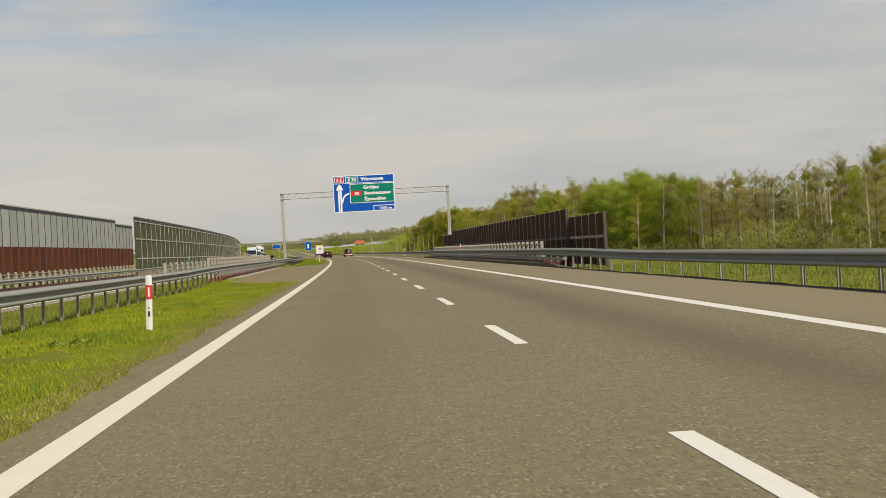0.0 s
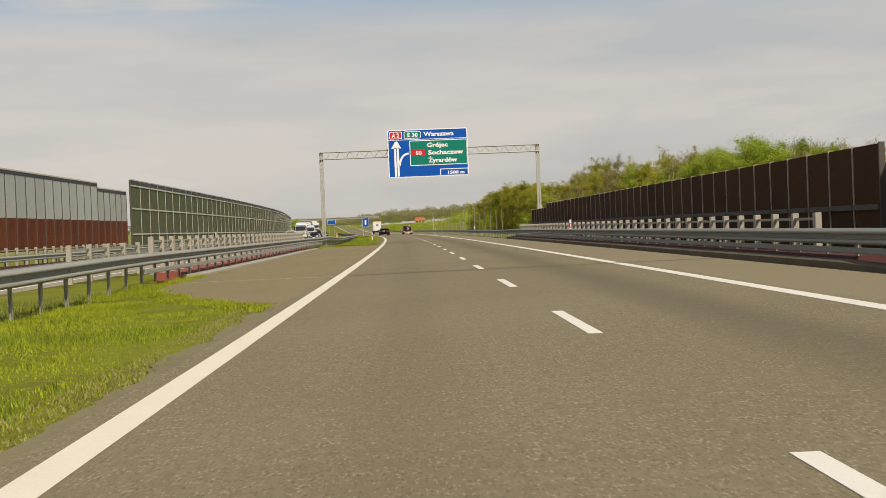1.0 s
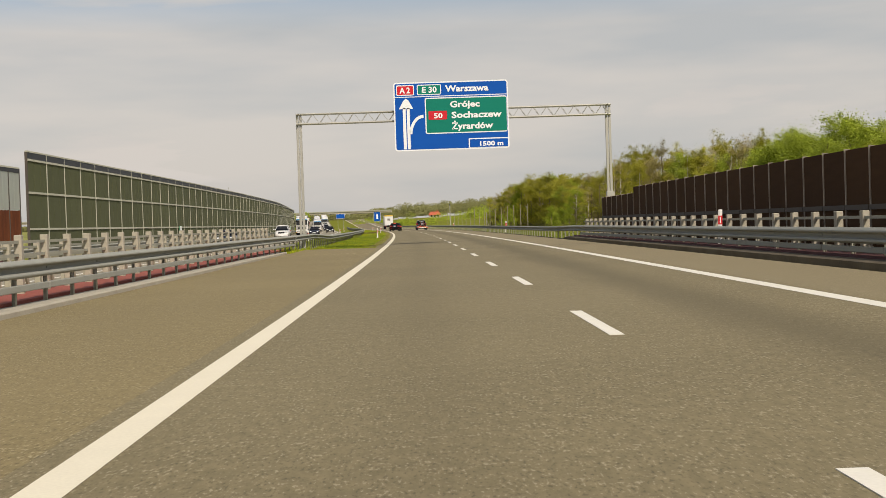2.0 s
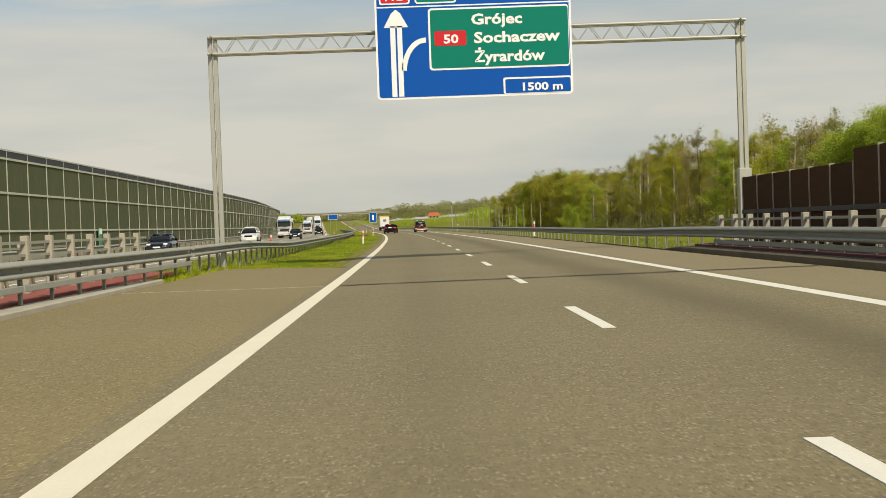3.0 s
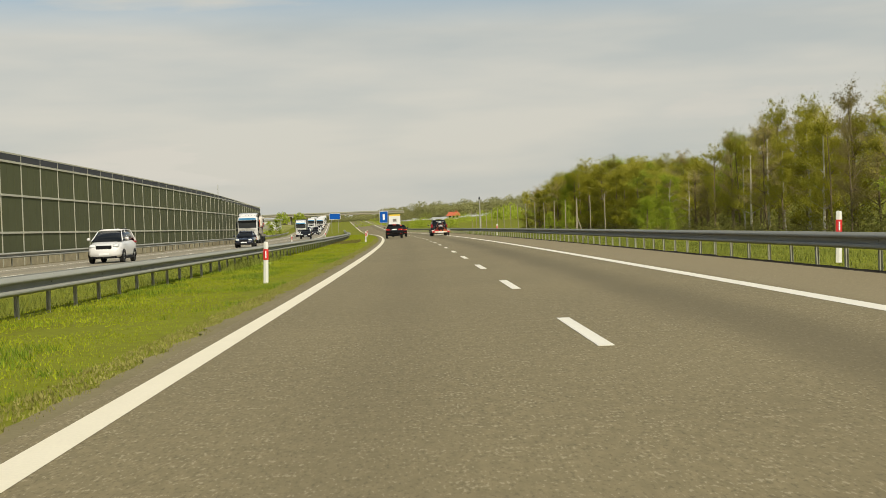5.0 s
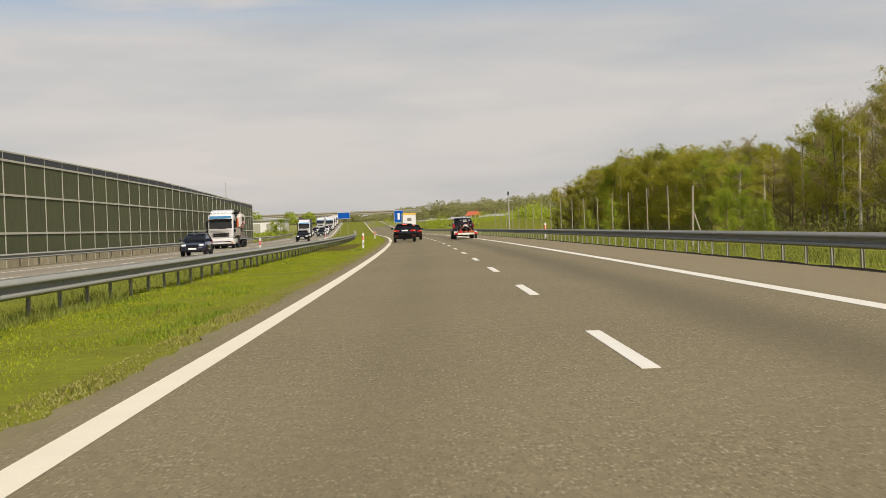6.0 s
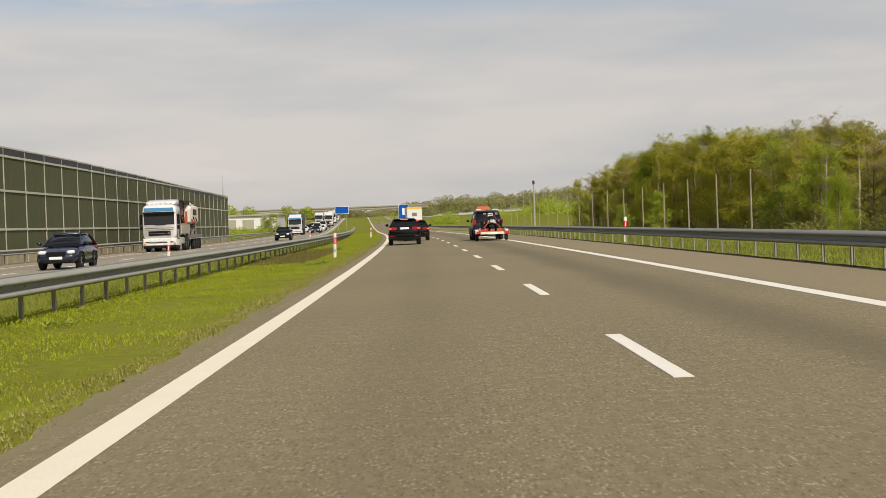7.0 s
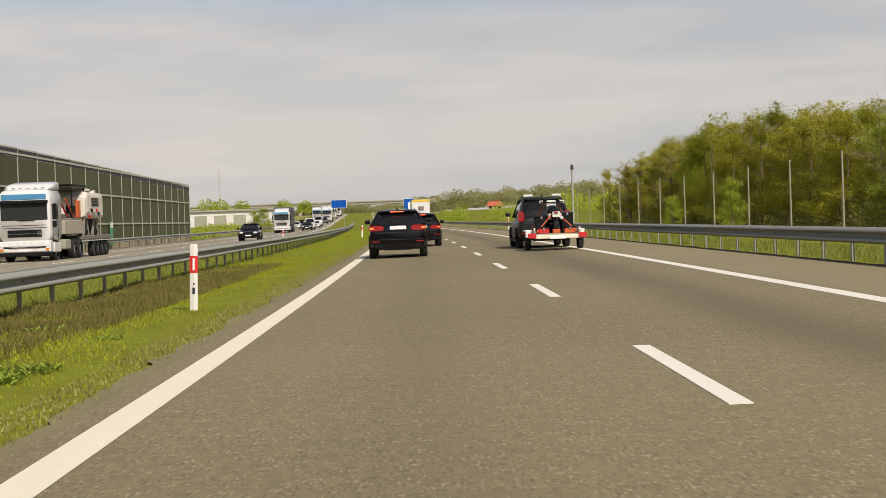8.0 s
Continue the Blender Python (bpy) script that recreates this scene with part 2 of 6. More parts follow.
SIGN_BACK = material("sign_back", (0.35, 0.36, 0.36), 0.5, 0.4)
WHITE_PLASTIC = material("white_plastic", (0.78, 0.77, 0.72), 0.5, dark=(0.6, 0.58, 0.52), grain=0.1, patch=0.3, patch_scale=4.0)
RED_REFLECT = material("red_reflector", (0.62, 0.03, 0.03), 0.3)
BLACK_PRINT = material("black_print", (0.03, 0.03, 0.03), 0.6)
BARK = material("bark", (0.26, 0.20, 0.12), 0.95, dark=(0.12, 0.09, 0.055), grain=0.3, grain_scale=3.0, patch=0.3, per_object=0.4, spec=0.1)
BIRCH = material("birch_bark", (0.66, 0.61, 0.48), 0.9, dark=(0.26, 0.23, 0.18), grain=0.5, grain_scale=2.0, patch=0.3, spec=0.1)
LEAF_A = material("leaf_yellow_green", (0.455, 0.425, 0.046), 0.8, dark=(0.22, 0.21, 0.032), per_island=0.8, per_object=0.4, spec=0.15)
LEAF_B = material("leaf_fresh_green", (0.40, 0.47, 0.045), 0.8, dark=(0.20, 0.245, 0.030), per_island=0.8, per_object=0.3, spec=0.15)
LEAF_C = material("leaf_olive_bud", (0.42, 0.35, 0.13), 0.85, dark=(0.24, 0.20, 0.076), per_island=0.8, per_object=0.4, spec=0.1)
# leaf colour lightened to carry the haze of distance
FAR_WOOD = material("hazy_wood_leaf", (0.235, 0.23, 0.088), 0.9, dark=(0.135, 0.135, 0.056), per_island=0.12, patch=0.5, patch_scale=0.03, spec=0.05)
WINDSCREEN = material("windscreen_glass", (0.03, 0.032, 0.034), 0.12, spec=0.6)
FAR_LEAF = material("far_wood_leaf", (0.30, 0.285, 0.072), 0.9, dark=(0.15, 0.145, 0.046), per_island=0.9, patch=0.4, patch_scale=0.02, spec=0.05)
BLACK_PAINT = material("black_paint", (0.003, 0.003, 0.004), 0.18, coat=0.2, spec=0.25)
BLUE_PAINT = material("dark_blue_paint", (0.010, 0.014, 0.030), 0.25, coat=0.6)
DARK_TRIM = material("dark_bumper_plastic", (0.006, 0.006, 0.006), 0.7, spec=0.1)
GREY_PAINT = material("dark_grey_paint", (0.02, 0.021, 0.022), 0.35, spec=0.3)
WHITE_PAINT = material("white_paint", (0.75, 0.74, 0.72), 0.35, coat=0.3, dark=(0.6, 0.58, 0.55), patch=0.2, patch_scale=1.5)
BLACK_TRIM = material("black_trim", (0.009, 0.009, 0.010), 0.6, spec=0.15)
RUBBER = material("rubber", (0.015, 0.015, 0.015), 0.85)
RIM = material("alloy", (0.30, 0.30, 0.31), 0.35, 0.8)
DARK_RIM = material("dark_alloy", (0.05, 0.05, 0.05), 0.4, 0.6)
GLASS = material("tinted_glass", (0.006, 0.007, 0.008), 0.1, spec=0.35)
CHROME = material("chrome", (0.7, 0.7, 0.7), 0.12, 1.0)
TAIL_RED = material("tail_lens", (0.30, 0.012, 0.014), 0.2, coat=0.4)
TAIL_LIT = glow("lit_tail_lamp", (1.0, 0.10, 0.04), 1.6)
AMBER_LIT = glow("lit_amber_lamp", (1.0, 0.20, 0.05), 0.8)
PLATE = material("plate_white", (0.82, 0.82, 0.80), 0.4)
ORANGE = material("orange_paint", (0.62, 0.12, 0.025), 0.5, dark=(0.4, 0.07, 0.02), patch=0.3, patch_scale=3.0)
BRIGHT_RED = material("red_paint", (0.55, 0.02, 0.02), 0.4)
STRIP_BLUE = material("pale_blue_strip", (0.08, 0.30, 0.55), 0.5, patch=0.2)
DUSTY_WHITE = material("dusty_white_paint", (0.80, 0.76, 0.68), 0.55, dark=(0.42, 0.33, 0.25), grain=0.35, grain_scale=2.5, patch=0.5, patch_scale=1.1)
BROWN_TAR = material("brown_joint_sealant", (0.10, 0.080, 0.050), 0.8, dark=(0.05, 0.042, 0.03), grain=0.3, grain_scale=10.0, patch=0.4, patch_scale=1.5)
HEAD_OFF = material("headlamp_glass", (0.75, 0.76, 0.74), 0.15, spec=0.6)
RUSTY = material("machine_grey", (0.24, 0.21, 0.18), 0.7, dark=(0.10, 0.085, 0.07), grain=0.4, grain_scale=4.0, patch=0.4)
AMBER = material("amber_lens", (0.65, 0.22, 0.03), 0.25, spec=0.5)
YELLOW = material("yellow_paint", (0.70, 0.48, 0.05), 0.5)
TARP = material("truck_tarp", (0.08, 0.085, 0.10), 0.6, patch=0.3)
ROOF_RED = material("red_roof_tile", (0.55, 0.13, 0.06), 0.8, dark=(0.35, 0.08, 0.04), grain=0.3, grain_scale=2.0)
PLASTER = material("pale_plaster", (0.6, 0.56, 0.48), 0.9, patch=0.2)



def let_light_through(m, share):
    """Thin leaves pass on part of the light that falls on their other side."""
    nt = m.node_tree
    b, out = nt.nodes["Principled BSDF"], nt.nodes["Material Output"]
    thin = nt.nodes.new("ShaderNodeBsdfTranslucent")
    for l in list(nt.links):
        if l.to_socket == b.inputs["Base Color"]:
            nt.links.new(l.from_socket, thin.inputs["Color"])
    mix = nt.nodes.new("ShaderNodeMixShader")
    mix.inputs[0].default_value = share
    nt.links.new(b.outputs[0], mix.inputs[1])
    nt.links.new(thin.outputs[0], mix.inputs[2])
    nt.links.new(mix.outputs[0], out.inputs["Surface"])


for leafy in (LEAF_A, LEAF_B, LEAF_C, WEED_LEAF, FAR_LEAF):
    let_light_through(leafy, 0.35)

# ---- building helpers ----


def bend(y):
    """How far the road's left edge line lies from x = 0 at y: it curves gently to the left."""
    if y > 430:
        return bend(430) - 0.0795 * (y - 430)
    u = y / 95.5
    return 0.955 * (-0.2510 * u * u - 0.0927 * u * u * u)


def fall(off):
    """The road is banked in its left-hand curve: it rises to the right."""
    return 0.0115 * min(max(off, -21.0), 14.0)


def rise(y):
    """The road climbs gently far ahead."""
    if y > 600:
        return rise(600) + 0.0156 * (min(y, 860) - 600)
    return 0.00006 * max(y - 470, 0.0) ** 2


def rd(off, y, z=0.0):
    return Vector((off + bend(y), y, z + fall(off) + rise(y)))


def road_pose(off, y, z=0.0, turn=0.0):
    return Matrix.Translation(rd(off, y, z)) @ Matrix.Rotation(math.atan(-(bend(y + 0.5) - bend(y - 0.5))) + radians(turn), 4, "Z")


def world_of(ob):
    m = ob.matrix_basis.copy()
    if ob.parent:
        m = world_of(ob.parent) @ ob.matrix_parent_inverse @ m
    return m


def mesh_from(name, bm, mat, smooth=False):
    me = bpy.data.meshes.new(name)
    bm.normal_update()
    bm.to_mesh(me)
    bm.free()
    for m in mat if isinstance(mat, (list, tuple)) else [mat]:
        me.materials.append(m)
    if smooth:
        me.polygons.foreach_set("use_smooth", [True] * len(me.polygons))
    return me


def put(name, me, parent, m=None, label=""):
    """An object on the mesh me at the world pose m, under parent."""
    ob = new(name, me)
    if parent is not None:
        ob.parent = parent
        ob.matrix_parent_inverse = world_of(parent).inverted()
    if m is not None:
        ob.matrix_basis = m
    if label:
        ob["label"] = label
    return ob


def part(name, bm, mat, parent, label="", smooth=False):
    return put(name, mesh_from(name, bm, mat, smooth), parent, None, label)


def thing(name, label, category, group="", kind="", at=(0, 0, 0)):
    ob = new(name)
    ob.empty_display_size = 0.3
    ob.location = at
    return tagged(ob, label, category, group, kind)


def structure(name, bm, mat, label, category, smooth=False):
    return tagged(part(name, bm, mat, None, "", smooth), label, category, "", "structure")


def box(bm, x0, x1, y0, y1, z0, z1, bevel=0.0, seg=1):
    vs = [bm.verts.new((x, y, z)) for z in (z0, z1) for y in (y0, y1) for x in (x0, x1)]
    fs = [bm.faces.new([vs[i] for i in f]) for f in ((0, 2, 3, 1), (4, 5, 7, 6), (0, 1, 5, 4), (1, 3, 7, 5), (3, 2, 6, 7), (2, 0, 4, 6))]
    if bevel:
        bmesh.ops.bevel(bm, geom=list({e for f in fs for e in f.edges}), offset=bevel, segments=seg, profile=0.6, affect="EDGES")
    return bm


def tube(bm, p0, p1, r0, r1=None, n=8, caps=True):
    p0, p1 = Vector(p0), Vector(p1)
    r1 = r0 if r1 is None else r1
    d = (p1 - p0).normalized()
    a = d.orthogonal().normalized()
    b = d.cross(a)
    rings = []
    for p, r in ((p0, r0), (p1, r1)):
        rings.append([bm.verts.new(p + r * (math.cos(k * math.tau / n) * a + math.sin(k * math.tau / n) * b)) for k in range(n)])
    for k in range(n):
        bm.faces.new((rings[0][k], rings[0][(k + 1) % n], rings[1][(k + 1) % n], rings[1][k]))
    if caps:
        bm.faces.new(rings[0][::-1])
        bm.faces.new(rings[1])
    return bm


def ribbon(bm, profile, y0, y1, step=5.0, close=False):
    """A cross-section of (offset, height) points swept along the road."""
    n = max(1, int(round((y1 - y0) / step)))
    uv = bm.loops.layers.uv.verify()
    rows = []
    for k in range(n + 1):
        y = y0 + (y1 - y0) * k / n
        rows.append([bm.verts.new(rd(o, y, z)) for o, z in profile])
    m = len(profile)
    for k, (a, b) in enumerate(zip(rows, rows[1:])):
        ya, yb = y0 + (y1 - y0) * k / n, y0 + (y1 - y0) * (k + 1) / n
        for i in range(m if close else m - 1):
            j = (i + 1) % m
            f = bm.faces.new((a[i], a[j], b[j], b[i]))
            for l, (o, v) in zip(f.loops, ((profile[i][0], ya), (profile[j][0], ya), (profile[j][0], yb), (profile[i][0], yb))):
                l[uv].uv = (o, v)
    if close:
        bm.faces.new(rows[0])
        bm.faces.new(rows[-1][::-1])
    return bm


def loft(bm, rings, caps=True):
    vs = [[bm.verts.new(p) for p in r] for r in rings]
    n = len(vs[0])
    for a, b in zip(vs, vs[1:]):
        for i in range(n):
            bm.faces.new((a[i], a[(i + 1) % n], b[(i + 1) % n], b[i]))
    if caps:
        bm.faces.new(vs[0][::-1])
        bm.faces.new(vs[-1])
    bmesh.ops.recalc_face_normals(bm, faces=bm.faces[:])
    return bm


def B():
    return bmesh.new()


# ---- ground and carriageways ----
LANE, RIGHT = 3.80, 7.28
bm = B()
def hill(x, y):
    """Height of the land far ahead: a long wooded rise across the horizon, higher to the right."""
    a = min(max((y - 640) / 260, 0.0), 1.0)
    b = min(max((x + 160) / 260, 0.0), 1.0)
    return max(rise(y), a * a * (3 - 2 * a) * (2.0 + 6.6 * b * b * (3 - 2 * b)))


ys = [-60, -20, 0, 30, 60, 100, 140, 180, 220, 260, 300, 340, 380, 420, 460, 500, 560, 620, 660, 700, 740, 780, 820, 860, 900, 960, 1100, 1500, 2500, 4200]
offs = [(-4200, -0.8), (-900, -0.8), (-400, -0.8), (-220, -0.8), (-120, -0.7), (-70, -0.6), (-40, -0.5), (-24, -0.25), (-21, -0.05), (-9.3, -0.06), (-6, -0.12), (-0.2, -0.03), (0.2, -0.06), (9.5, -0.08), (10.0, -0.04),
        (12, -0.2), (16, -0.9), (30, -1.5), (50, -1.7), (80, -1.6), (120, -1.2), (180, -0.6), (300, 0.0), (900, 0.5), (4200, 2.0)]
rows = [[bm.verts.new((o + (bend(min(y, 1000)) if abs(o) < 300 else 0), y, z + fall(o) + (hill(o + bend(min(y, 1000)), y) if abs(o) > 22 or y > 850 else rise(y)))) for o, z in offs] for y in ys]
for a, b in zip(rows, rows[1:]):
    for i in range(len(offs) - 1):
        bm.faces.new((a[i], a[i + 1], b[i + 1], b[i]))
structure("ground", bm, GRASS, "grassy roadside ground with bright spring verges", "ground")

bm = B()
rows = [[bm.verts.new((o + bend(min(y, 1000)), y, z + 0.05 + fall(o) + (hill(o + bend(min(y, 1000)), y) if o < -22 else rise(y)))) for o, z in offs[3:8]] for y in ys[8:24]]
for a, b in zip(rows, rows[1:]):
    for i in range(4):
        bm.faces.new((a[i], a[i + 1], b[i + 1], b[i]))
structure("ground_meadow", bm, FIELD, "pale dry spring meadow beyond the oncoming carriageway", "meadow")

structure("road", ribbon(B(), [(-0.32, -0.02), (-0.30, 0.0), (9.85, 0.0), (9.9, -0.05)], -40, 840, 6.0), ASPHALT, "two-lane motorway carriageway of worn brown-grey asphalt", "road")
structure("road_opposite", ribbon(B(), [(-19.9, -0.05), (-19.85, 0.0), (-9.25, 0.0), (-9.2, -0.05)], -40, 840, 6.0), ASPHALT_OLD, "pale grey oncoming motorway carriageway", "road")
bm = ribbon(B(), [(-3.1, -0.004), (-0.3, -0.004)], 62.0, 142, 5.0)
ribbon(bm, [(-4.75, -0.06), (-4.7, -0.004), (-3.1, -0.004)], 76.0, 142, 5.0)
uv = bm.loops.layers.uv.verify()
for wedge in (((-0.3, 54.6), (-0.3, 62.0), (-3.1, 62.0), (-2.6, 59.6), (-1.7, 57.8), (-0.9, 56.0)), ((-3.1, 62.0), (-3.1, 76.0), (-4.7, 76.0), (-4.62, 70.0), (-4.35, 66.0), (-3.7, 63.0)),
              ((-0.3, 142.0), (-4.7, 142.0), (-4.72, 146.2), (-4.2, 146.6), (-3.6, 146.0), (-2.3, 145.0), (-1.2, 143.5))):
    f = bm.faces.new([bm.verts.new(rd(o, y, -0.004)) for o, y in wedge])
    for l, (o, y) in zip(f.loops, wedge):
        l[uv].uv = (o, y)
    f.normal_update()
    if f.normal.z < 0:
        f.normal_flip()
# a low earth apron where the grass meets the paving
apron = B()
rim = ((-0.3, 54.6), (-0.9, 56.0), (-1.7, 57.8), (-2.6, 59.6), (-3.1, 62.0), (-3.7, 63.0), (-4.35, 66.0), (-4.62, 70.0), (-4.7, 76.0))
prev = None
for o, y in rim:
    row = [apron.verts.new(rd(o + 0.05, y + 0.1, -0.007)), apron.verts.new(rd(o - 0.35, y - 0.9, -0.05)), apron.verts.new(rd(o - 0.6, y - 1.8, -0.16))]
    if prev:
        for k in (0, 1):
            apron.faces.new((prev[k], prev[k + 1], row[k + 1], row[k]))
    prev = row
bmesh.ops.recalc_face_normals(apron, faces=apron.faces[:])
for f in apron.faces:
    if f.normal.z < 0:
        f.normal_flip()
structure("trim_apron", apron, GRASS, "grassy earth lip at the start of the median paving", "verge")
structure("pavement_median", bm, ASPHALT_MEDIAN, "paved median strip across the bridge", "pavement")

# road markings, 4 mm above the asphalt
structure("trim_left_line", ribbon(B(), [(-0.088, 0.004), (0.172, 0.004)], -40, 840, 4.0), LINE, "solid cream-white painted edge line", "road marking")
structure("trim_right_line", ribbon(B(), [(RIGHT - 0.135, 0.004), (RIGHT + 0.135, 0.004)], -40, 840, 4.0), LINE_WHITE, "solid white painted shoulder line", "road marking")
dash_bm = B()
box(dash_bm, -0.075, 0.075, 0.0, 3.82, -0.002, 0.005)
dash_me = mesh_from("lane_dash", dash_bm, LINE_WHITE)
for k in range(-2, 70):
    y = 11.46 * k
    d = put("lane_dash", dash_me, None, road_pose(LANE, y))
    tagged(d, "short white painted lane dash on asphalt", "road marking", "lane dashes", "structure")
for o in (-9.9, -17.3):
    structure("trim_opposite_line", ribbon(B(), [(o - 0.11, 0.004), (o + 0.11, 0.004)], -40, 840, 6.0), LINE_WHITE, "solid white painted line of the oncoming road", "road marking")
for k in range(-2, 68):
    d = put("lane_dash", dash_me, None, road_pose(-13.6, 11.46 * k + 5))
    tagged(d, "short white painted lane dash on the oncoming road", "road marking", "oncoming lane dashes", "structure")

# bridge joints: two brown sealant bands with a thin pale lip in the median
for y, strong in ((68.9, 0.8), (128.85, 1.0)):
    for shift, half in ((-0.13, 0.055), (0.14, 0.075)):
        bm = B()
        n = 60
        rows_ = []
        for k in range(n + 1):
            o = 0.2 + k * 9.6 / n
            yy = y - 0.14 * o + shift + 0.05 * noise.noise((o * 0.7, y, shift))
            h0 = half * strong * (1 + 0.6 * noise.noise((o * 1.9, y, 3.0 + shift)))
            rows_.append([bm.verts.new(rd(o, yy - h0, 0.0065)), bm.verts.new(rd(o, yy + h0, 0.0065))])
        for a, b in zip(rows_, rows_[1:]):
            bm.faces.new((a[0], b[0], b[1], a[1]))
        structure("trim_bridge_joint", bm, BROWN_TAR, "brown sealed expansion joint across the bridge deck", "road joint")
    bm = B()
    prev = None
    for k in range(21):
        o = -4.6 + 4.45 * k / 20
        yy = y - 0.10 - 0.30 * o + 0.03 * noise.noise((o, y, 8.0))
        row = [bm.verts.new(rd(o, yy - 0.03, 0.005)), bm.verts.new(rd(o, yy + 0.035, 0.005))]
        if prev:
            bm.faces.new((prev[0], row[0], row[1], prev[1]))
        prev = row
    structure("trim_joint_lip", bm, LINE, "thin pale joint lip in the median paving", "road joint")
# soil seams beside the asphalt
def seam(off0, off1, y0, y1, z, mat, name, label):
    bm = B()
    n = int((y1 - y0) / 0.22)
    prev = None
    for k in range(n + 1):
        y = y0 + (y1 - y0) * k / n
        w = 0.14 * noise.noise((y * 0.45, off0, 1.0)) + 0.10 * noise.noise((y * 1.6, off0, 5.0)) + 0.07 * noise.noise((y * 5.0, off0, 7.0))
        row = [bm.verts.new(rd(off0, y, z)), bm.verts.new(rd(off1 + w * (1 if off1 > off0 else -1) , y, z - 0.004))]
        if prev:
            bm.faces.new((prev[0], prev[1], row[1], row[0]))
        prev = row
    return structure(name, bm, mat, label, "verge")


seam(-0.30, -0.52, -40, 55.5, -0.006, SOIL, "trim_verge_soil", "bare dusty soil seam between asphalt and grass")
seam(-0.30, -0.52, 143, 470, -0.006, SOIL, "trim_verge_soil", "bare dusty soil seam between asphalt and grass")
# shoulder strips: bare soil, darkened where the rail's shadow line falls
seam(9.86, 10.30, -40, 52.8, -0.012, SHADED_SOIL, "trim_shoulder_soil", "soil edge of the hard shoulder, darkened for the guardrail shadow")
seam(9.86, 10.30, 143, 520, -0.012, SHADED_SOIL, "trim_shoulder_soil", "soil edge of the hard shoulder, darkened for the guardrail shadow")

seam(-20.62, -19.84, 141.5, 520, 0.006, SOIL, "trim_barrier_soil", "dry dusty strip at the foot of the noise barrier")

# ---- bridge edges ----
def sweep(name, profile, y0, y1, mat, label, cat):
    return structure(name, ribbon(B(), profile, y0, y1, 4.0, True), mat, label, cat)


sweep("kerb_left", [(-5.25, -0.1), (-4.72, -0.1), (-4.72, 0.07), (-4.78, 0.10), (-5.25, 0.10)], 75.5, 136, CONCRETE, "low pale concrete kerb along the bridge median", "kerb")
sweep("kerb_left_red", [(-6.3, -0.1), (-5.26, -0.1), (-5.26, 0.16), (-6.3, 0.18)], 76.5, 141, RUST_KERB, "red-painted bridge edge beam", "kerb")
bm = B()
loft(bm, [[tuple(rd(o + turn, y, z * up - 0.1 * (1 - up))) for o, z in ((10.0, -0.1), (10.0, 0.12), (10.06, 0.15), (10.35, 0.15), (10.35, -0.1))] for y, turn, up in ((50.5, 0.45, 0.0), (52.5, 0.30, 0.3), (55.0, 0.12, 0.7), (58.0, 0.0, 1.0))])
structure("kerb_right_end", bm, KERB, "kerb end sloping down to the shoulder", "kerb")
sweep("kerb_right", [(10.0, -0.1), (10.0, 0.12), (10.06, 0.15), (10.35, 0.15), (10.35, -0.1)], 58.003, 143, KERB, "weathered concrete kerb of the bridge shoulder, shade painted in", "kerb")
bm = B()
loft(bm, [[tuple(rd(o + turn, y, z * up - 0.1 * (1 - up))) for o, z in ((10.0, -0.1), (10.0, 0.12), (10.06, 0.15), (10.35, 0.15), (10.35, -0.1))] for y, turn, up in ((143.003, 0.0, 1.0), (145.0, 0.10, 0.7), (147.5, 0.2, 0.25), (149.5, 0.3, 0.0))])
structure("kerb_right_end", bm, KERB, "weathered kerb end sinking into the verge, shade painted in", "kerb")
sweep("kerb_right_red", [(10.36, -0.1), (10.36, 0.20), (11.6, 0.22), (11.6, -0.1)], 58, 142.5, MAROON, "dark maroon bridge edge beam", "kerb")
sweep("kerb_opposite_red", [(-20.2, -0.1), (-20.2, 0.25), (-20.0, 0.25), (-20.0, -0.1)], 20, 141, MAROON, "dark maroon edge beam of the oncoming bridge", "kerb")


# ---- guardrails ----
def w_profile(side):
    """Half of a W-beam section: (out, height) pairs, 0.31 m high."""
    pts = [(0.0, 0.0), (0.010, 0.001), (0.074, 0.030), (0.085, 0.044), (0.085, 0.066), (0.070, 0.090), (-0.026, 0.106), (-0.032, 0.118), (-0.032, 0.176), (-0.024, 0.190), (0.072, 0.214), (0.085, 0.232), (0.083, 0.250), (0.074, 0.264), (0.014, 0.314), (0.0, 0.315)]
    return [(side * a, b) for a, b in pts]


def beam_mesh(side, length):
    bm = B()
    prof = w_profile(side)
    prof = prof + [(-side * 0.042, 0.315), (-side * 0.042, 0.0)]
    loft(bm, [[(x, y, z) for x, z in prof] for y in (0.002, length - 0.002)])
    # bolts at the lap
    for z in (0.157,):
        tube(bm, (-side * 0.034, 0.1, z), (-side * 0.014, 0.1, z), 0.018, n=6)
    return mesh_from("beam", bm, ZINC)


def post_mesh(height, depth=0.12, buried=0.0):
    bm = B()
    box(bm, -0.028, 0.028, -0.004, 0.004, -buried, height)
    box(bm, -0.032, -0.026, -0.045, 0.045, -buried, height)
    box(bm, 0.026, 0.032, -0.045, 0.045, -buried, height)
    return mesh_from("post", bm, ZINC_POST)


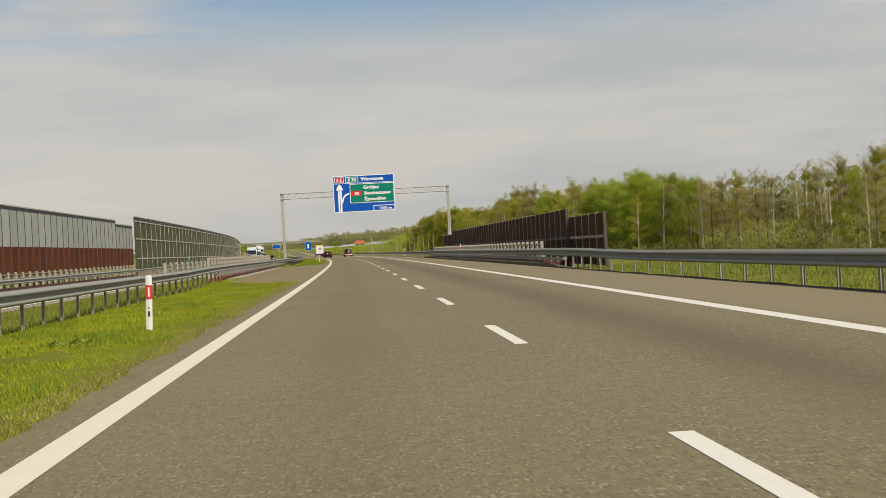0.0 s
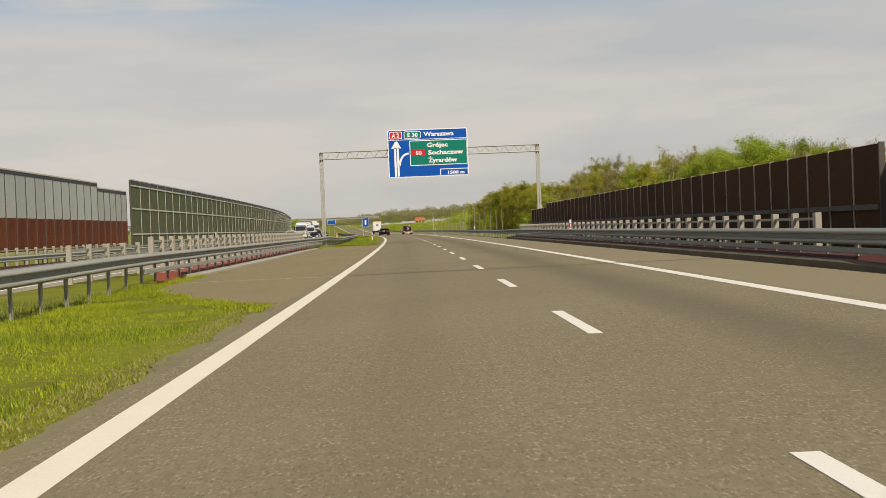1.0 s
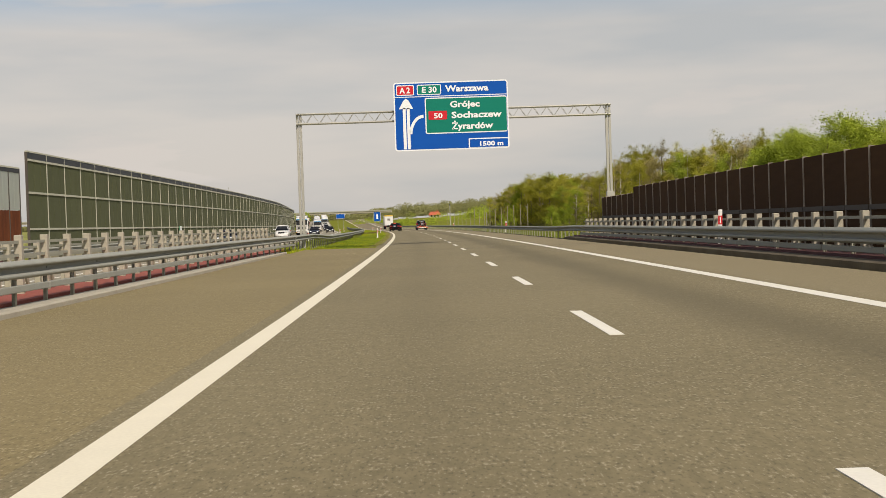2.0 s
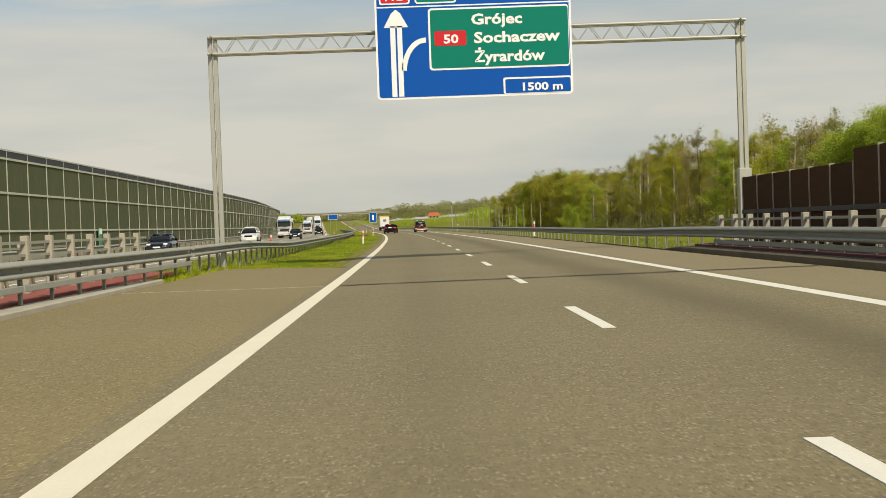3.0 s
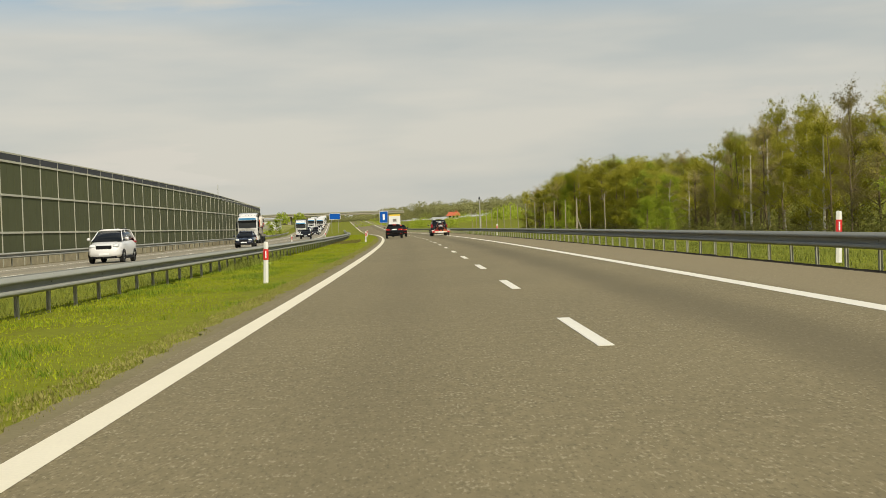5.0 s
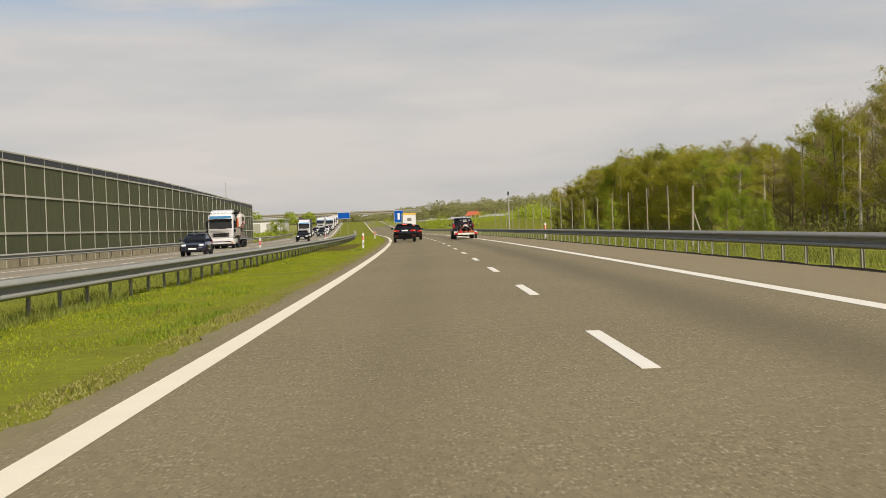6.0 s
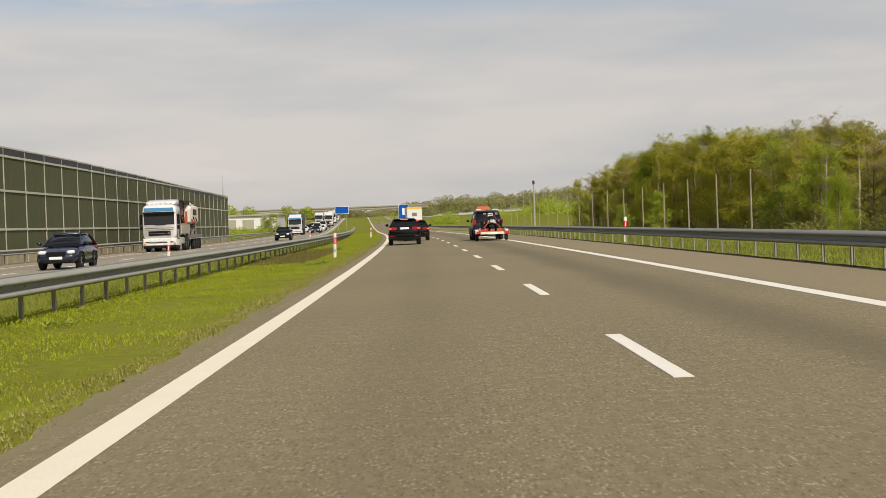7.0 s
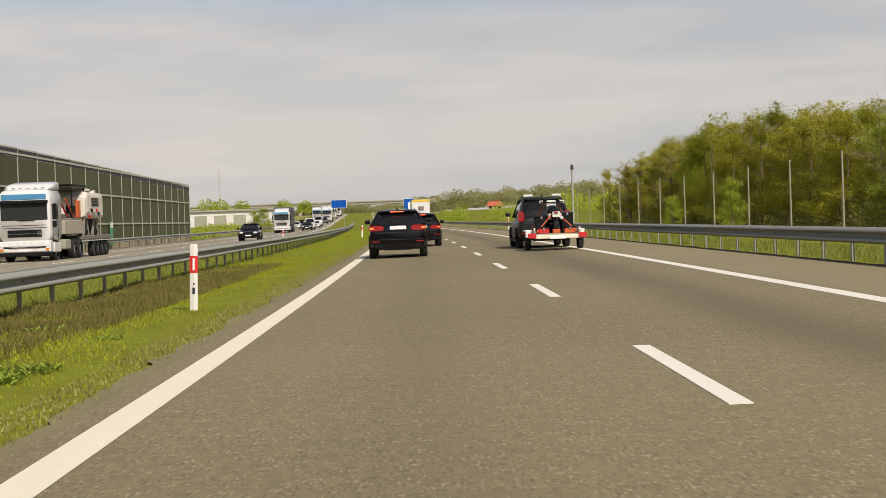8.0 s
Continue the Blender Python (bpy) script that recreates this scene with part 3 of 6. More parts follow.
def guardrail(label, off_of, y0, y1, top, ground, sides, gap, group, pitch=2.0, post_up=0.0, lower=None, extra=None):
    """Beams of 4 m bolted to one row of posts. off_of(y): the row's offset."""
    root = thing("guardrail", label, "guardrail", group, "", rd(off_of(y0), y0, ground))
    beams = {s: beam_mesh(s, 4.0) for s in sides}
    pm = post_mesh(top - 0.02 - ground + post_up, 0.12, 0.3 if extra else 0.0)
    spacer = mesh_from("spacer", box(B(), -gap + 0.043, gap - 0.043, -0.05, 0.05, -0.1, 0.1), ZINC_POST)
    low_me = mesh_from("lower_beam", box(B(), -0.03, 0.05, 0.01, 3.99, -0.06, 0.06, 0.012), ZINC) if lower else None
    n = int((y1 - y0) / 4.0)
    more = extra or (lambda y: 0.0)
    for k in range(n):
        a, b = y0 + 4.0 * k, y0 + 4.0 * (k + 1)
        for s in sides:
            p, q = rd(off_of(a) + s * gap, a, top - 0.315 + more(a)), rd(off_of(b) + s * gap, b, top - 0.315 + more(b))
            z_turn = math.atan2(-(q.x - p.x), q.y - p.y)
            put("beam", beams[s], root, Matrix.Translation(p) @ Matrix.Rotation(z_turn, 4, "Z") @ Matrix.Rotation(math.atan2(q.z - p.z, 4.0), 4, "X"))
        if lower:
            p, q = rd(off_of(a) + sides[0] * gap, a, lower), rd(off_of(b) + sides[0] * gap, b, lower)
            put("lower_beam", low_me, root, Matrix.Translation(p) @ Matrix.Rotation(math.atan2(-(q.x - p.x), q.y - p.y), 4, "Z"))
    k = 0
    y = y0 + 0.3
    while y < y1 and k < 290:
        put("post", pm, root, road_pose(off_of(y), y, ground + more(y), random.uniform(-4, 4)) @ pose(0, 0, 0, random.uniform(-1, 1), random.uniform(-1, 1), 0))
        put("spacer", spacer, root, road_pose(off_of(y), y, top - 0.16 + more(y)))
        y += pitch
        k += 1
    return root


def left_off(y):
    u = min(max((y - 150) / 110, 0.0), 1.0)
    return -4.74 + 0.24 * u * u * (3 - 2 * u)


def bridge_off(y):
    u = min(max((y - 122) / 19, 0.0), 1.0)
    return -5.15 + 0.37 * u * u * (3 - 2 * u)


def near_off(y):
    return -5.15


def ramp(y, a, b):
    u = min(max((y - a) / (b - a), 0.0), 1.0)
    return u * u * (3 - 2 * u)


def end_rise(y):
    u = min(max((y - 150) / 26, 0.0), 1.0)
    return 0.25 * (1 - u * u * (3 - 2 * u))


guardrail("galvanised double-sided steel guardrail along the grass median", near_off, -28, 68, 0.80, -0.08, (-1, 1), 0.16, "motorway guardrails", extra=lambda y: 0.08 * ramp(y, 52, 68))
guardrail("galvanised steel guardrail on the bridge median", bridge_off, 68.0, 141, 0.88, 0.1, (1,), 0.12, "motorway guardrails", 2.0, 0.0, 0.40)
guardrail("galvanised steel guardrail passing the gantry leg in the median", left_off, 140.0, 160, 0.64, -0.1, (1,), 0.16, "motorway guardrails", extra=end_rise)
guardrail("galvanised double-sided steel guardrail along the far median", left_off, 160.0, 560, 0.64, -0.1, (-1, 1), 0.16, "motorway guardrails", extra=end_rise)
guardrail("galvanised steel guardrail beside the hard shoulder", lambda y: 10.55, -28, 53, 0.64, -0.12, (-1,), 0.12, "motorway guardrails", extra=lambda y: 0.10 * ramp(y, 36, 52))
guardrail("galvanised steel guardrail on the bridge shoulder", lambda y: 10.55, 52.0, 143, 0.74, 0.15, (-1,), 0.12, "motorway guardrails", 2.0, 0.0, 0.31)
guardrail("galvanised steel guardrail beside the wooded shoulder", lambda y: 10.55, 140.0, 640, 0.65, -0.12, (-1,), 0.12, "motorway guardrails", extra=lambda y: 0.09 * (1 - ramp(y, 140, 158)))
guardrail("galvanised steel guardrail at the foot of the noise barrier", lambda y: -20.15, -20, 560, 0.80, -0.05, (1,), 0.12, "motorway guardrails", 4.0)


# ---- bridge parapets: stout posts with a handrail ----
def parapet(label, off, y0, y1, z0, z1, pitch, broad, struts=False):
    root = thing("bridge_parapet", label, "parapet", "bridge parapets", "", rd(off, y0, z0))
    bm = B()
    box(bm, -0.075, 0.075, -broad, broad, 0, z1 - z0, 0.012)
    pm = mesh_from("post", bm, CONCRETE)
    strut = mesh_from("strut", tube(B(), (-0.02, 0.06, z1 - z0 - 0.12), (-0.02, 0.70, 0.06), 0.045, n=6), ZINC_POST)
    y = y0
    while y < y1:
        put("post", pm, root, road_pose(off, y, z0, random.uniform(-3, 3)))
        if struts:
            put("strut", strut, root, road_pose(off, y, z0))
        y += pitch
    for z in (z1 - 0.14, z1 - 0.40):
        bm = ribbon(B(), [(off - 0.03, z - 0.03), (off + 0.03, z - 0.03), (off + 0.03, z + 0.03), (off - 0.03, z + 0.03)], y0, y1, 4.0, True)
        part("handrail", bm, ZINC_POST, root)
    return root


parapet("concrete-posted bridge parapet below the brown noise barrier", 11.02, 62.6, 143, 0.2, 1.06, 1.8, 0.10)
parapet("pale posted parapet on the median edge of the bridge", -6.1, 75, 141, 0.16, 1.34, 1.9, 0.09, True)
parapet("pale posted parapet on the oncoming bridge's edge", -8.4, 74, 141, 0.0, 1.20, 2.7, 0.09)
parapet("posted parapet below the milky noise barrier", -20.45, -10, 145, 0.2, 1.25, 2.1, 0.12)


# ---- noise barriers ----
def barrier(name, label, off, y0, y1, pitch, post_mat, post_w, bands, tops, rails=(), rail_mat=None, cap=None, z_foot=-0.3, turn=0.0):
    """Panels between posts. bands: (z0, z1, material) per row of panels; tops(y): change of the top."""
    root = thing(name, label, "noise barrier", "", "", rd(off, y0, 0))
    n = int(round((y1 - y0) / pitch))
    pitch = (y1 - y0) / n
    meshes = {}
    for k in range(n + 1):
        y = y0 + k * pitch
        zt = (cap[1] if cap else bands[-1][1]) + tops(y)
        key = ("post", round(zt, 2), k == 0)
        if key not in meshes:
            bm = B()
            box(bm, -0.06, 0.072, -post_w, post_w, z_foot, zt + 0.02)
            meshes[key] = mesh_from("post", bm, DARK_RIB if k == 0 else post_mat)
        put("post", meshes[key], root, road_pose(off, y, 0.0, turn))
        if k == n:
            break
        ym = y + pitch / 2
        for i, (za, zb, mat) in enumerate(bands):
            zb2 = zb + (tops(ym) if i == len(bands) - 1 else 0)
            key = (i, round(zb2, 2))
            if key not in meshes:
                bm = B()
                box(bm, -0.05, 0.045, -pitch / 2 + post_w, pitch / 2 - post_w, za + 0.01, zb2 - 0.01)
                # shallow ribs on the face
                m_ = 3 if pitch > 3 else (1 if mat is BROWN else 2)
                for j in range(1, m_):
                    yy = -pitch / 2 + pitch * j / m_
                    box(bm, 0.044, 0.056, yy - 0.012, yy + 0.012, za + 0.03, zb2 - 0.03)
                meshes[key] = mesh_from("panel", bm, mat)
            put("panel", meshes[key], root, road_pose(off, ym, 0.0, turn))
        for z in rails:
            key = ("rail", z)
            if key not in meshes:
                meshes[key] = mesh_from("rail", box(B(), 0.05, 0.11, -pitch / 2 + post_w, pitch / 2 - post_w, z - 0.06, z + 0.06), rail_mat)
            put("rail", meshes[key], root, road_pose(off, ym, 0.0, turn))
        if cap:
            za, zb = cap
            key = ("cap", round(tops(ym), 2))
            if key not in meshes:
                meshes[key] = mesh_from("cap", box(B(), -0.06, 0.07, -pitch / 2 + 0.02, pitch / 2 - 0.02, za + tops(ym), zb + tops(ym)), DARK_CAP)
            put("cap", meshes[key], root, road_pose(off, ym, 0.0, turn))
            key = ("coping", round(tops(ym), 2))
            if key not in meshes:
                meshes[key] = mesh_from("coping", box(B(), -0.07, 0.09, -pitch / 2 + 0.01, pitch / 2 - 0.01, zb + tops(ym) + 0.002, zb + tops(ym) + 0.09), PANEL_FRAME)
            put("coping", meshes[key], root, road_pose(off, ym, 0.0, turn))
    return root


def step_top(y):
    return round(-0.03 * math.floor(max(y - 330, 0) / 4.5), 2)


barrier("noise_barrier", "tall dark green panelled noise barrier with pale frame", -20.7, 147.6, 428, 4.4, PANEL_FRAME, 0.07,
        [(-0.3, 0.52, PLINTH), (0.52, 1.92, GREEN_PANEL), (1.92, 4.05, GREEN_PANEL), (4.05, 5.98, GREEN_PANEL)], step_top, (1.92, 4.05, 5.96), PANEL_FRAME, (6.0, 6.40))
barrier("noise_barrier", "milky translucent noise barrier on a red-brown base", -20.9, 10, 146.6, 2.2, DARK_RIB, 0.06,
        [(1.0, 3.0, RED_PANEL), (3.0, 5.62, PALE_PANEL)], lambda y: 0.0 if y < 136 else -0.35, (), None, (5.50, 5.72))
barrier("noise_barrier", "dark brown noise barrier on the bridge shoulder", 12.15, 61.5, 143.4, 1.82, BROWN_RIB, 0.028,
        [(-0.5, 1.12, BROWN), (1.12, 2.50, BROWN)], lambda y: 0.0 if y < 132 else -0.3, (1.12,), DARK_RIB, turn=180.0)
barrier("noise_barrier", "short dark brown wing of the noise barrier", 12.3, 52.6, 63.4, 1.8, BROWN_RIB, 0.05,
        [(-0.1, 1.12, BROWN), (1.12, 2.1, BROWN)], lambda y: 0.0, (1.12,), BROWN_RIB, turn=180.0)


# ---- sign gantry ----
GY = 147.0
SX0, SX1, SZ0, SZ1 = 0.75, 7.35, 5.44, 9.38


def text_mesh(body, size, depth=0.006):
    cu = bpy.data.curves.new("writing", "FONT")
    cu.body, cu.size, cu.extrude, cu.offset = body, size, depth, size * 0.032
    cu.resolution_u = 2
    ob = bpy.data.objects.new("writing", cu)
    scene.collection.objects.link(ob)
    me = bpy.data.meshes.new_from_object(ob.evaluated_get(bpy.context.evaluated_depsgraph_get()))
    bpy.data.objects.remove(ob)
    return me


def letter(body, size, x, z, y, mat, parent, width=None):
    me = text_mesh(body, size)
    me.materials.clear()
    me.materials.append(mat)
    co = np.array([v.co[:] for v in me.vertices])
    sx = 1.0 if width is None else width / (co[:, 0].max() - co[:, 0].min())
    return put("lettering", me, parent, Matrix.Translation((x, y, z)) @ Matrix.Rotation(radians(90), 4, "X") @ Matrix.Diagonal((sx, 1, 1, 1)))


def rounded_panel(x0, x1, z0, z1, y0, y1, r=0.12):
    bm = B()
    ring = []
    for cx, cz, a0 in ((x1 - r, z1 - r, 0), (x0 + r, z1 - r, 90), (x0 + r, z0 + r, 180), (x1 - r, z0 + r, 270)):
        ring += [(cx + r * math.cos(radians(a0 + 30 * k)), cz + r * math.sin(radians(a0 + 30 * k))) for k in range(4)]
    loft(bm, [[(x, y0, z) for x, z in ring], [(x, y1, z) for x, z in ring]])
    return bm


gx = bend(GY)
gantry = thing("sign_gantry", "pale steel lattice gantry spanning the carriageway", "gantry", at=rd(-4.78, GY, -0.1))
PALE_STEEL = material("pale_steel", (0.42, 0.405, 0.35), 0.55, 0.3, dark=(0.36, 0.35, 0.30), grain=0.15, patch=0.3)
for ox, z0 in ((-4.80, -0.1), (13.13, -0.3)):
    x = ox + gx
    bm = B()
    for s in (-1, 1):
        box(bm, x + s * 0.09 - 0.07, x + s * 0.09 + 0.07, GY + 0.36, GY + 0.50, z0, 7.80, 0.01)
    leg = part("leg", bm, PALE_STEEL, gantry, "twin-chord steel leg")
    z = 0.7
    while z < 7.2:
        bm = B()
        tube(bm, (x - 0.06, GY + 0.38, z), (x + 0.06, GY + 0.38, z + 0.05), 0.014, n=6)
        tube(bm, (x + 0.05, GY + 0.38, z + 0.05), (x - 0.05, GY + 0.38, z + 0.45), 0.013, n=6)
        part("brace", bm, PALE_STEEL, leg)
        z += 0.92
    bm = B()
    box(bm, x - 0.22, x + 0.20, GY + 0.15, GY + 0.71, z0 - 0.2, z0 + 0.05 if ox < 0 else 2.9, 0.03)
    if ox < 0:
        part("footing", bm, CONCRETE, gantry, "concrete footing block")
    else:
        bm.free()
        bm = box(B(), x - 0.22, x + 0.22, GY + 0.23, GY + 0.63, -0.3, 2.75, 0.03)
        part("footing", bm, PALE_STEEL, gantry, "pale casing round the leg's foot")
for yy in (GY + 0.25, GY + 0.60):
    for z in (7.22, 7.78):
        bm = B()
        tube(bm, (-4.95 + gx, yy, z), (13.3 + gx, yy, z), 0.05, n=8)
        part("chord", bm, PALE_STEEL, gantry)
k = 0
x = -4.8
while x < 13.0:
    for yy in (GY + 0.25, GY + 0.60):
        bm = B()
        za, zb = (7.22, 7.78) if k % 2 else (7.78, 7.22)
        tube(bm, (x + gx, yy, za), (x + 0.4 + gx, yy, zb), 0.014, n=5)
        part("lattice_bar", bm, PALE_STEEL, gantry)
    x += 0.4
    k += 1
bm = B()
for z in (7.22, 7.78):
    for x in (-4.8, 0.9, 4.0, 7.1, 13.1):
        tube(bm, (x + gx, GY - 0.05, z), (x + gx, GY + 0.60, z), 0.035, n=6)
part("cross_tie", bm, PALE_STEEL, gantry)

board = thing("direction_sign", "large blue motorway direction sign with green destination panel", "road sign", at=(gx + 4.05, GY, SZ0))
X0, X1 = SX0 + gx, SX1 + gx
part("rim", rounded_panel(X0, X1, SZ0, SZ1, GY - 0.05, GY - 0.01, 0.14), SIGN_WHITE, board, "white sign border")
part("back", rounded_panel(X0 + 0.02, X1 - 0.02, SZ0 + 0.02, SZ1 - 0.02, GY - 0.005, GY + 0.06, 0.14), SIGN_BACK, board, "grey sheet-metal back")
sy = GY - 0.056
part("face", rounded_panel(X0 + 0.07, X1 - 0.07, SZ0 + 0.07, SZ1 - 0.07, sy, GY - 0.03, 0.1), SIGN_BLUE, board, "blue reflective face")
# the distance box in the corner
part("distance_frame", rounded_panel(gx + 4.997, X1 - 0.07, SZ0 + 0.07, SZ0 + 0.62, sy - 0.006, GY - 0.04, 0.06), SIGN_WHITE, board, "white frame of the distance box")
part("distance_face", rounded_panel(gx + 5.061, X1 - 0.09, SZ0 + 0.09, SZ0 + 0.56, sy - 0.010, GY - 0.04, 0.05), SIGN_BLUE, board, "blue distance box")
letter("1500 m", 0.36, gx + 5.564, SZ0 + 0.17, sy - 0.013, SIGN_WHITE, board, 1.35)
# header row
part("header_line", rounded_panel(X0 + 0.07, X1 - 0.07, 8.52, 8.565, sy - 0.004, GY - 0.04, 0.02), SIGN_WHITE, board, "thin white divider line")
for x0, x1, face, txt, tx in ((0.91, 1.94, SIGN_RED, "A 2", 0.60), (2.11, 3.50, SIGN_GREEN, "E 30", 0.85)):
    part("shield_frame", rounded_panel(gx + x0, gx + x1, 8.63, 9.23, sy - 0.006, GY - 0.04, 0.08), SIGN_WHITE, board, "white frame of a route shield")
    part("shield_face", rounded_panel(gx + x0 + 0.05, gx + x1 - 0.05, 8.68, 9.18, sy - 0.010, GY - 0.04, 0.06), face, board, "coloured route shield")
    letter(txt, 0.46, gx + (x0 + x1) / 2 - tx / 2, 8.77, sy - 0.013, SIGN_WHITE, board, tx)
letter("Warszawa", 0.50, gx + 3.756, 8.79, sy - 0.008, SIGN_WHITE, board, 2.5)
part("destination_frame", rounded_panel(gx + 2.536, X1 - 0.09, 6.38, 8.46, sy - 0.006, GY - 0.04, 0.1), SIGN_WHITE, board, "white frame of the destination panel")
part("destination_face", rounded_panel(gx + 2.601, X1 - 0.11, 6.44, 8.40, sy - 0.010, GY - 0.04, 0.08), SIGN_GREEN, board, "green destination panel")
letter("Grójec", 0.50, gx + 3.970, 7.88, sy - 0.013, SIGN_WHITE, board, 1.72)
letter("Sochaczew", 0.50, gx + 4.055, 7.26, sy - 0.013, SIGN_WHITE, board, 2.90)
letter("Żyrardów", 0.50, gx + 4.055, 6.62, sy - 0.013, SIGN_WHITE, board, 2.36)
part("route_plate", rounded_panel(gx + 2.729, gx + 3.799, 7.19, 7.69, sy - 0.016, GY - 0.04, 0.06), SIGN_RED, board, "red route-number plate")
letter("50", 0.40, gx + 3.028, 7.28, sy - 0.019, SIGN_WHITE, board, 0.5)
# arrow: a white band that splits into the exit branch
bm = B()
for a, b in ((1.25, 1.42), (1.48, 1.65)):
    box(bm, gx + a, gx + b, sy - 0.008, GY - 0.04, SZ0 + 0.10, 7.91)
bm.faces.new([bm.verts.new((gx + x, sy - 0.008, z)) for x, z in ((1.04, 7.86), (1.86, 7.86), (1.60, 8.34), (1.45, 8.46), (1.30, 8.34))])
part("arrow", bm, SIGN_WHITE, board, "white ahead arrow")
bm = B()
prev = None
for k in range(11):
    u = k / 10
    x = 1.68 + 0.76 * u ** 1.6
    z = 6.41 + 1.0 * (1 - (1 - u) ** 1.9)
    tx, tz = 0.72 * 1.6 * max(u, 0.05) ** 0.6, 1.9 * (1 - u) ** 0.9 + 0.05
    l = math.hypot(tx, tz)
    w = 0.085
    row = [bm.verts.new((gx + x - tz / l * w, sy - 0.008, z + tx / l * w)), bm.verts.new((gx + x + tz / l * w, sy - 0.008, z - tx / l * w))]
    if prev:
        bm.faces.new((prev[0], prev[1], row[1], row[0]))
    prev = row
part("branch_arrow", bm, SIGN_WHITE, board, "white curved exit branch")


# ---- roadside posts ----
def delineator(off, y, turn, label, bars, lift=0.0):
    root = thing("delineator_post", label, "delineator post", "roadside delineators", "", rd(off, y, -0.1 + lift))
    m = road_pose(off, y, -0.1 + lift, turn)
    bm = B()
    loft(bm, [[(x * s, yy * s, z) for x, yy in ((-0.06, -0.03), (0.0, -0.05), (0.06, -0.03), (0.05, 0.04), (-0.05, 0.04))] for z, s in ((0.0, 1.0), (1.02, 0.95), (1.06, 0.8))])
    put("body", mesh_from("body", bm, WHITE_PLASTIC), root, m @ pose(0, 0, 0, 0, 2, 0), "white plastic post")
    bm = B()
    loft(bm, [[(x, yy, z) for x, yy in ((-0.063, -0.032), (0.0, -0.054), (0.063, -0.032), (0.052, 0.043), (-0.052, 0.043))] for z in (0.62, 0.88)])
    put("band", mesh_from("band", bm, RED_REFLECT), root, m @ pose(0, 0, 0, 0, 2, 0), "red reflective band")
    bm = B()
    box(bm, -0.015, 0.015, -0.058, -0.04, 0.66, 0.84)
    put("reflector", mesh_from("reflector", bm, SIGN_WHITE), root, m @ pose(0, 0, 0, 0, 2, 0), "white reflector strip")
    if bars:
        bm = B()
        box(bm, -0.02, 0.02, -0.052, -0.04, 0.30, 0.40)
        box(bm, -0.012, 0.012, -0.052, -0.04, 0.44, 0.47)
        put("mark", mesh_from("mark", bm, BLACK_PRINT), root, m @ pose(0, 0, 0, 0, 2, 0), "black bar mark")


for off, y, tilt, bars in ((-1.85, 22.0, 3, True), (-1.6, 205.0, -2, False), (-1.55, 299.3, 4, True), (-1.68, 390.0, 0, False)):
    delineator(off, y, tilt, "white delineator post with red band in the median grass", bars)
for y in (203.0, 299.0, 394.0):
    delineator(-8.35, y, 0, "white delineator post with red band beside the oncoming road", False)
for y, lift in ((107.7, 0.26), (199.5, 0.10), (302.0, 0.10), (398.0, 0.10)):
    delineator(10.75, y, 0, "white delineator post with red band on the guardrail", False, lift)


# ---- vehicles ----
def ring(y, w, z0, z1, n=22, p=4.0, skew=0.0, taper=0.0):
    """A rounded cross-section in the plane y; skew pushes its top forward."""
    pts = []
    for k in range(n):
        a = k * math.tau / n + math.pi / n
        c, s = math.cos(a), math.sin(a)
        x = w * math.copysign(abs(c) ** (2 / p), c)
        u = math.copysign(abs(s) ** (2 / p), s)
        z = (z0 + z1) / 2 + (z1 - z0) / 2 * u
        pts.append((x * (1 - taper * (u + 1) / 2), y + skew * (u + 1) / 2, z))
    return pts


def wheel(parent, x, y, r, w, rim_mat, side):
    bm = B()
    prof = [(r * 0.62, -w), (r * 0.9, -w), (r, -w * 0.72), (r, w * 0.72), (r * 0.9, w), (r * 0.62, w)]
    n = 20
    vs = [[bm.verts.new((px, rr * math.cos(k * math.tau / n), rr * math.sin(k * math.tau / n))) for rr, px in prof] for k in range(n)]
    for k in range(n):
        for i in range(len(prof) - 1):
            bm.faces.new((vs[k][i], vs[k][i + 1], vs[(k + 1) % n][i + 1], vs[(k + 1) % n][i]))
    bmesh.ops.recalc_face_normals(bm, faces=bm.faces[:])
    m = Matrix.Translation((x, y, r))
    t = put("wheel", mesh_from("wheel", bm, RUBBER), parent, m)
    bm = B()
    tube(bm, (-w * 0.5, 0, 0), (side * w * 0.35, 0, 0), r * 0.63, n=20)
    for k in range(5):
        a = k * math.tau / 5
        d = Vector((0, math.cos(a), math.sin(a)))
        tube(bm, Vector((side * w * 0.5, 0, 0)) + d * 0.02, Vector((side * w * 0.6, 0, 0)) + d * r * 0.6, r * 0.1, r * 0.07, n=6)
    put("rim", mesh_from("rim", bm, rim_mat), t, m)
    return t


def slab(name, x0, x1, y0, y1, z0, z1, mat, parent, label="", bevel=0.01):
    return part(name, box(B(), x0, x1, y0, y1, z0, z1, bevel), mat, parent, label)


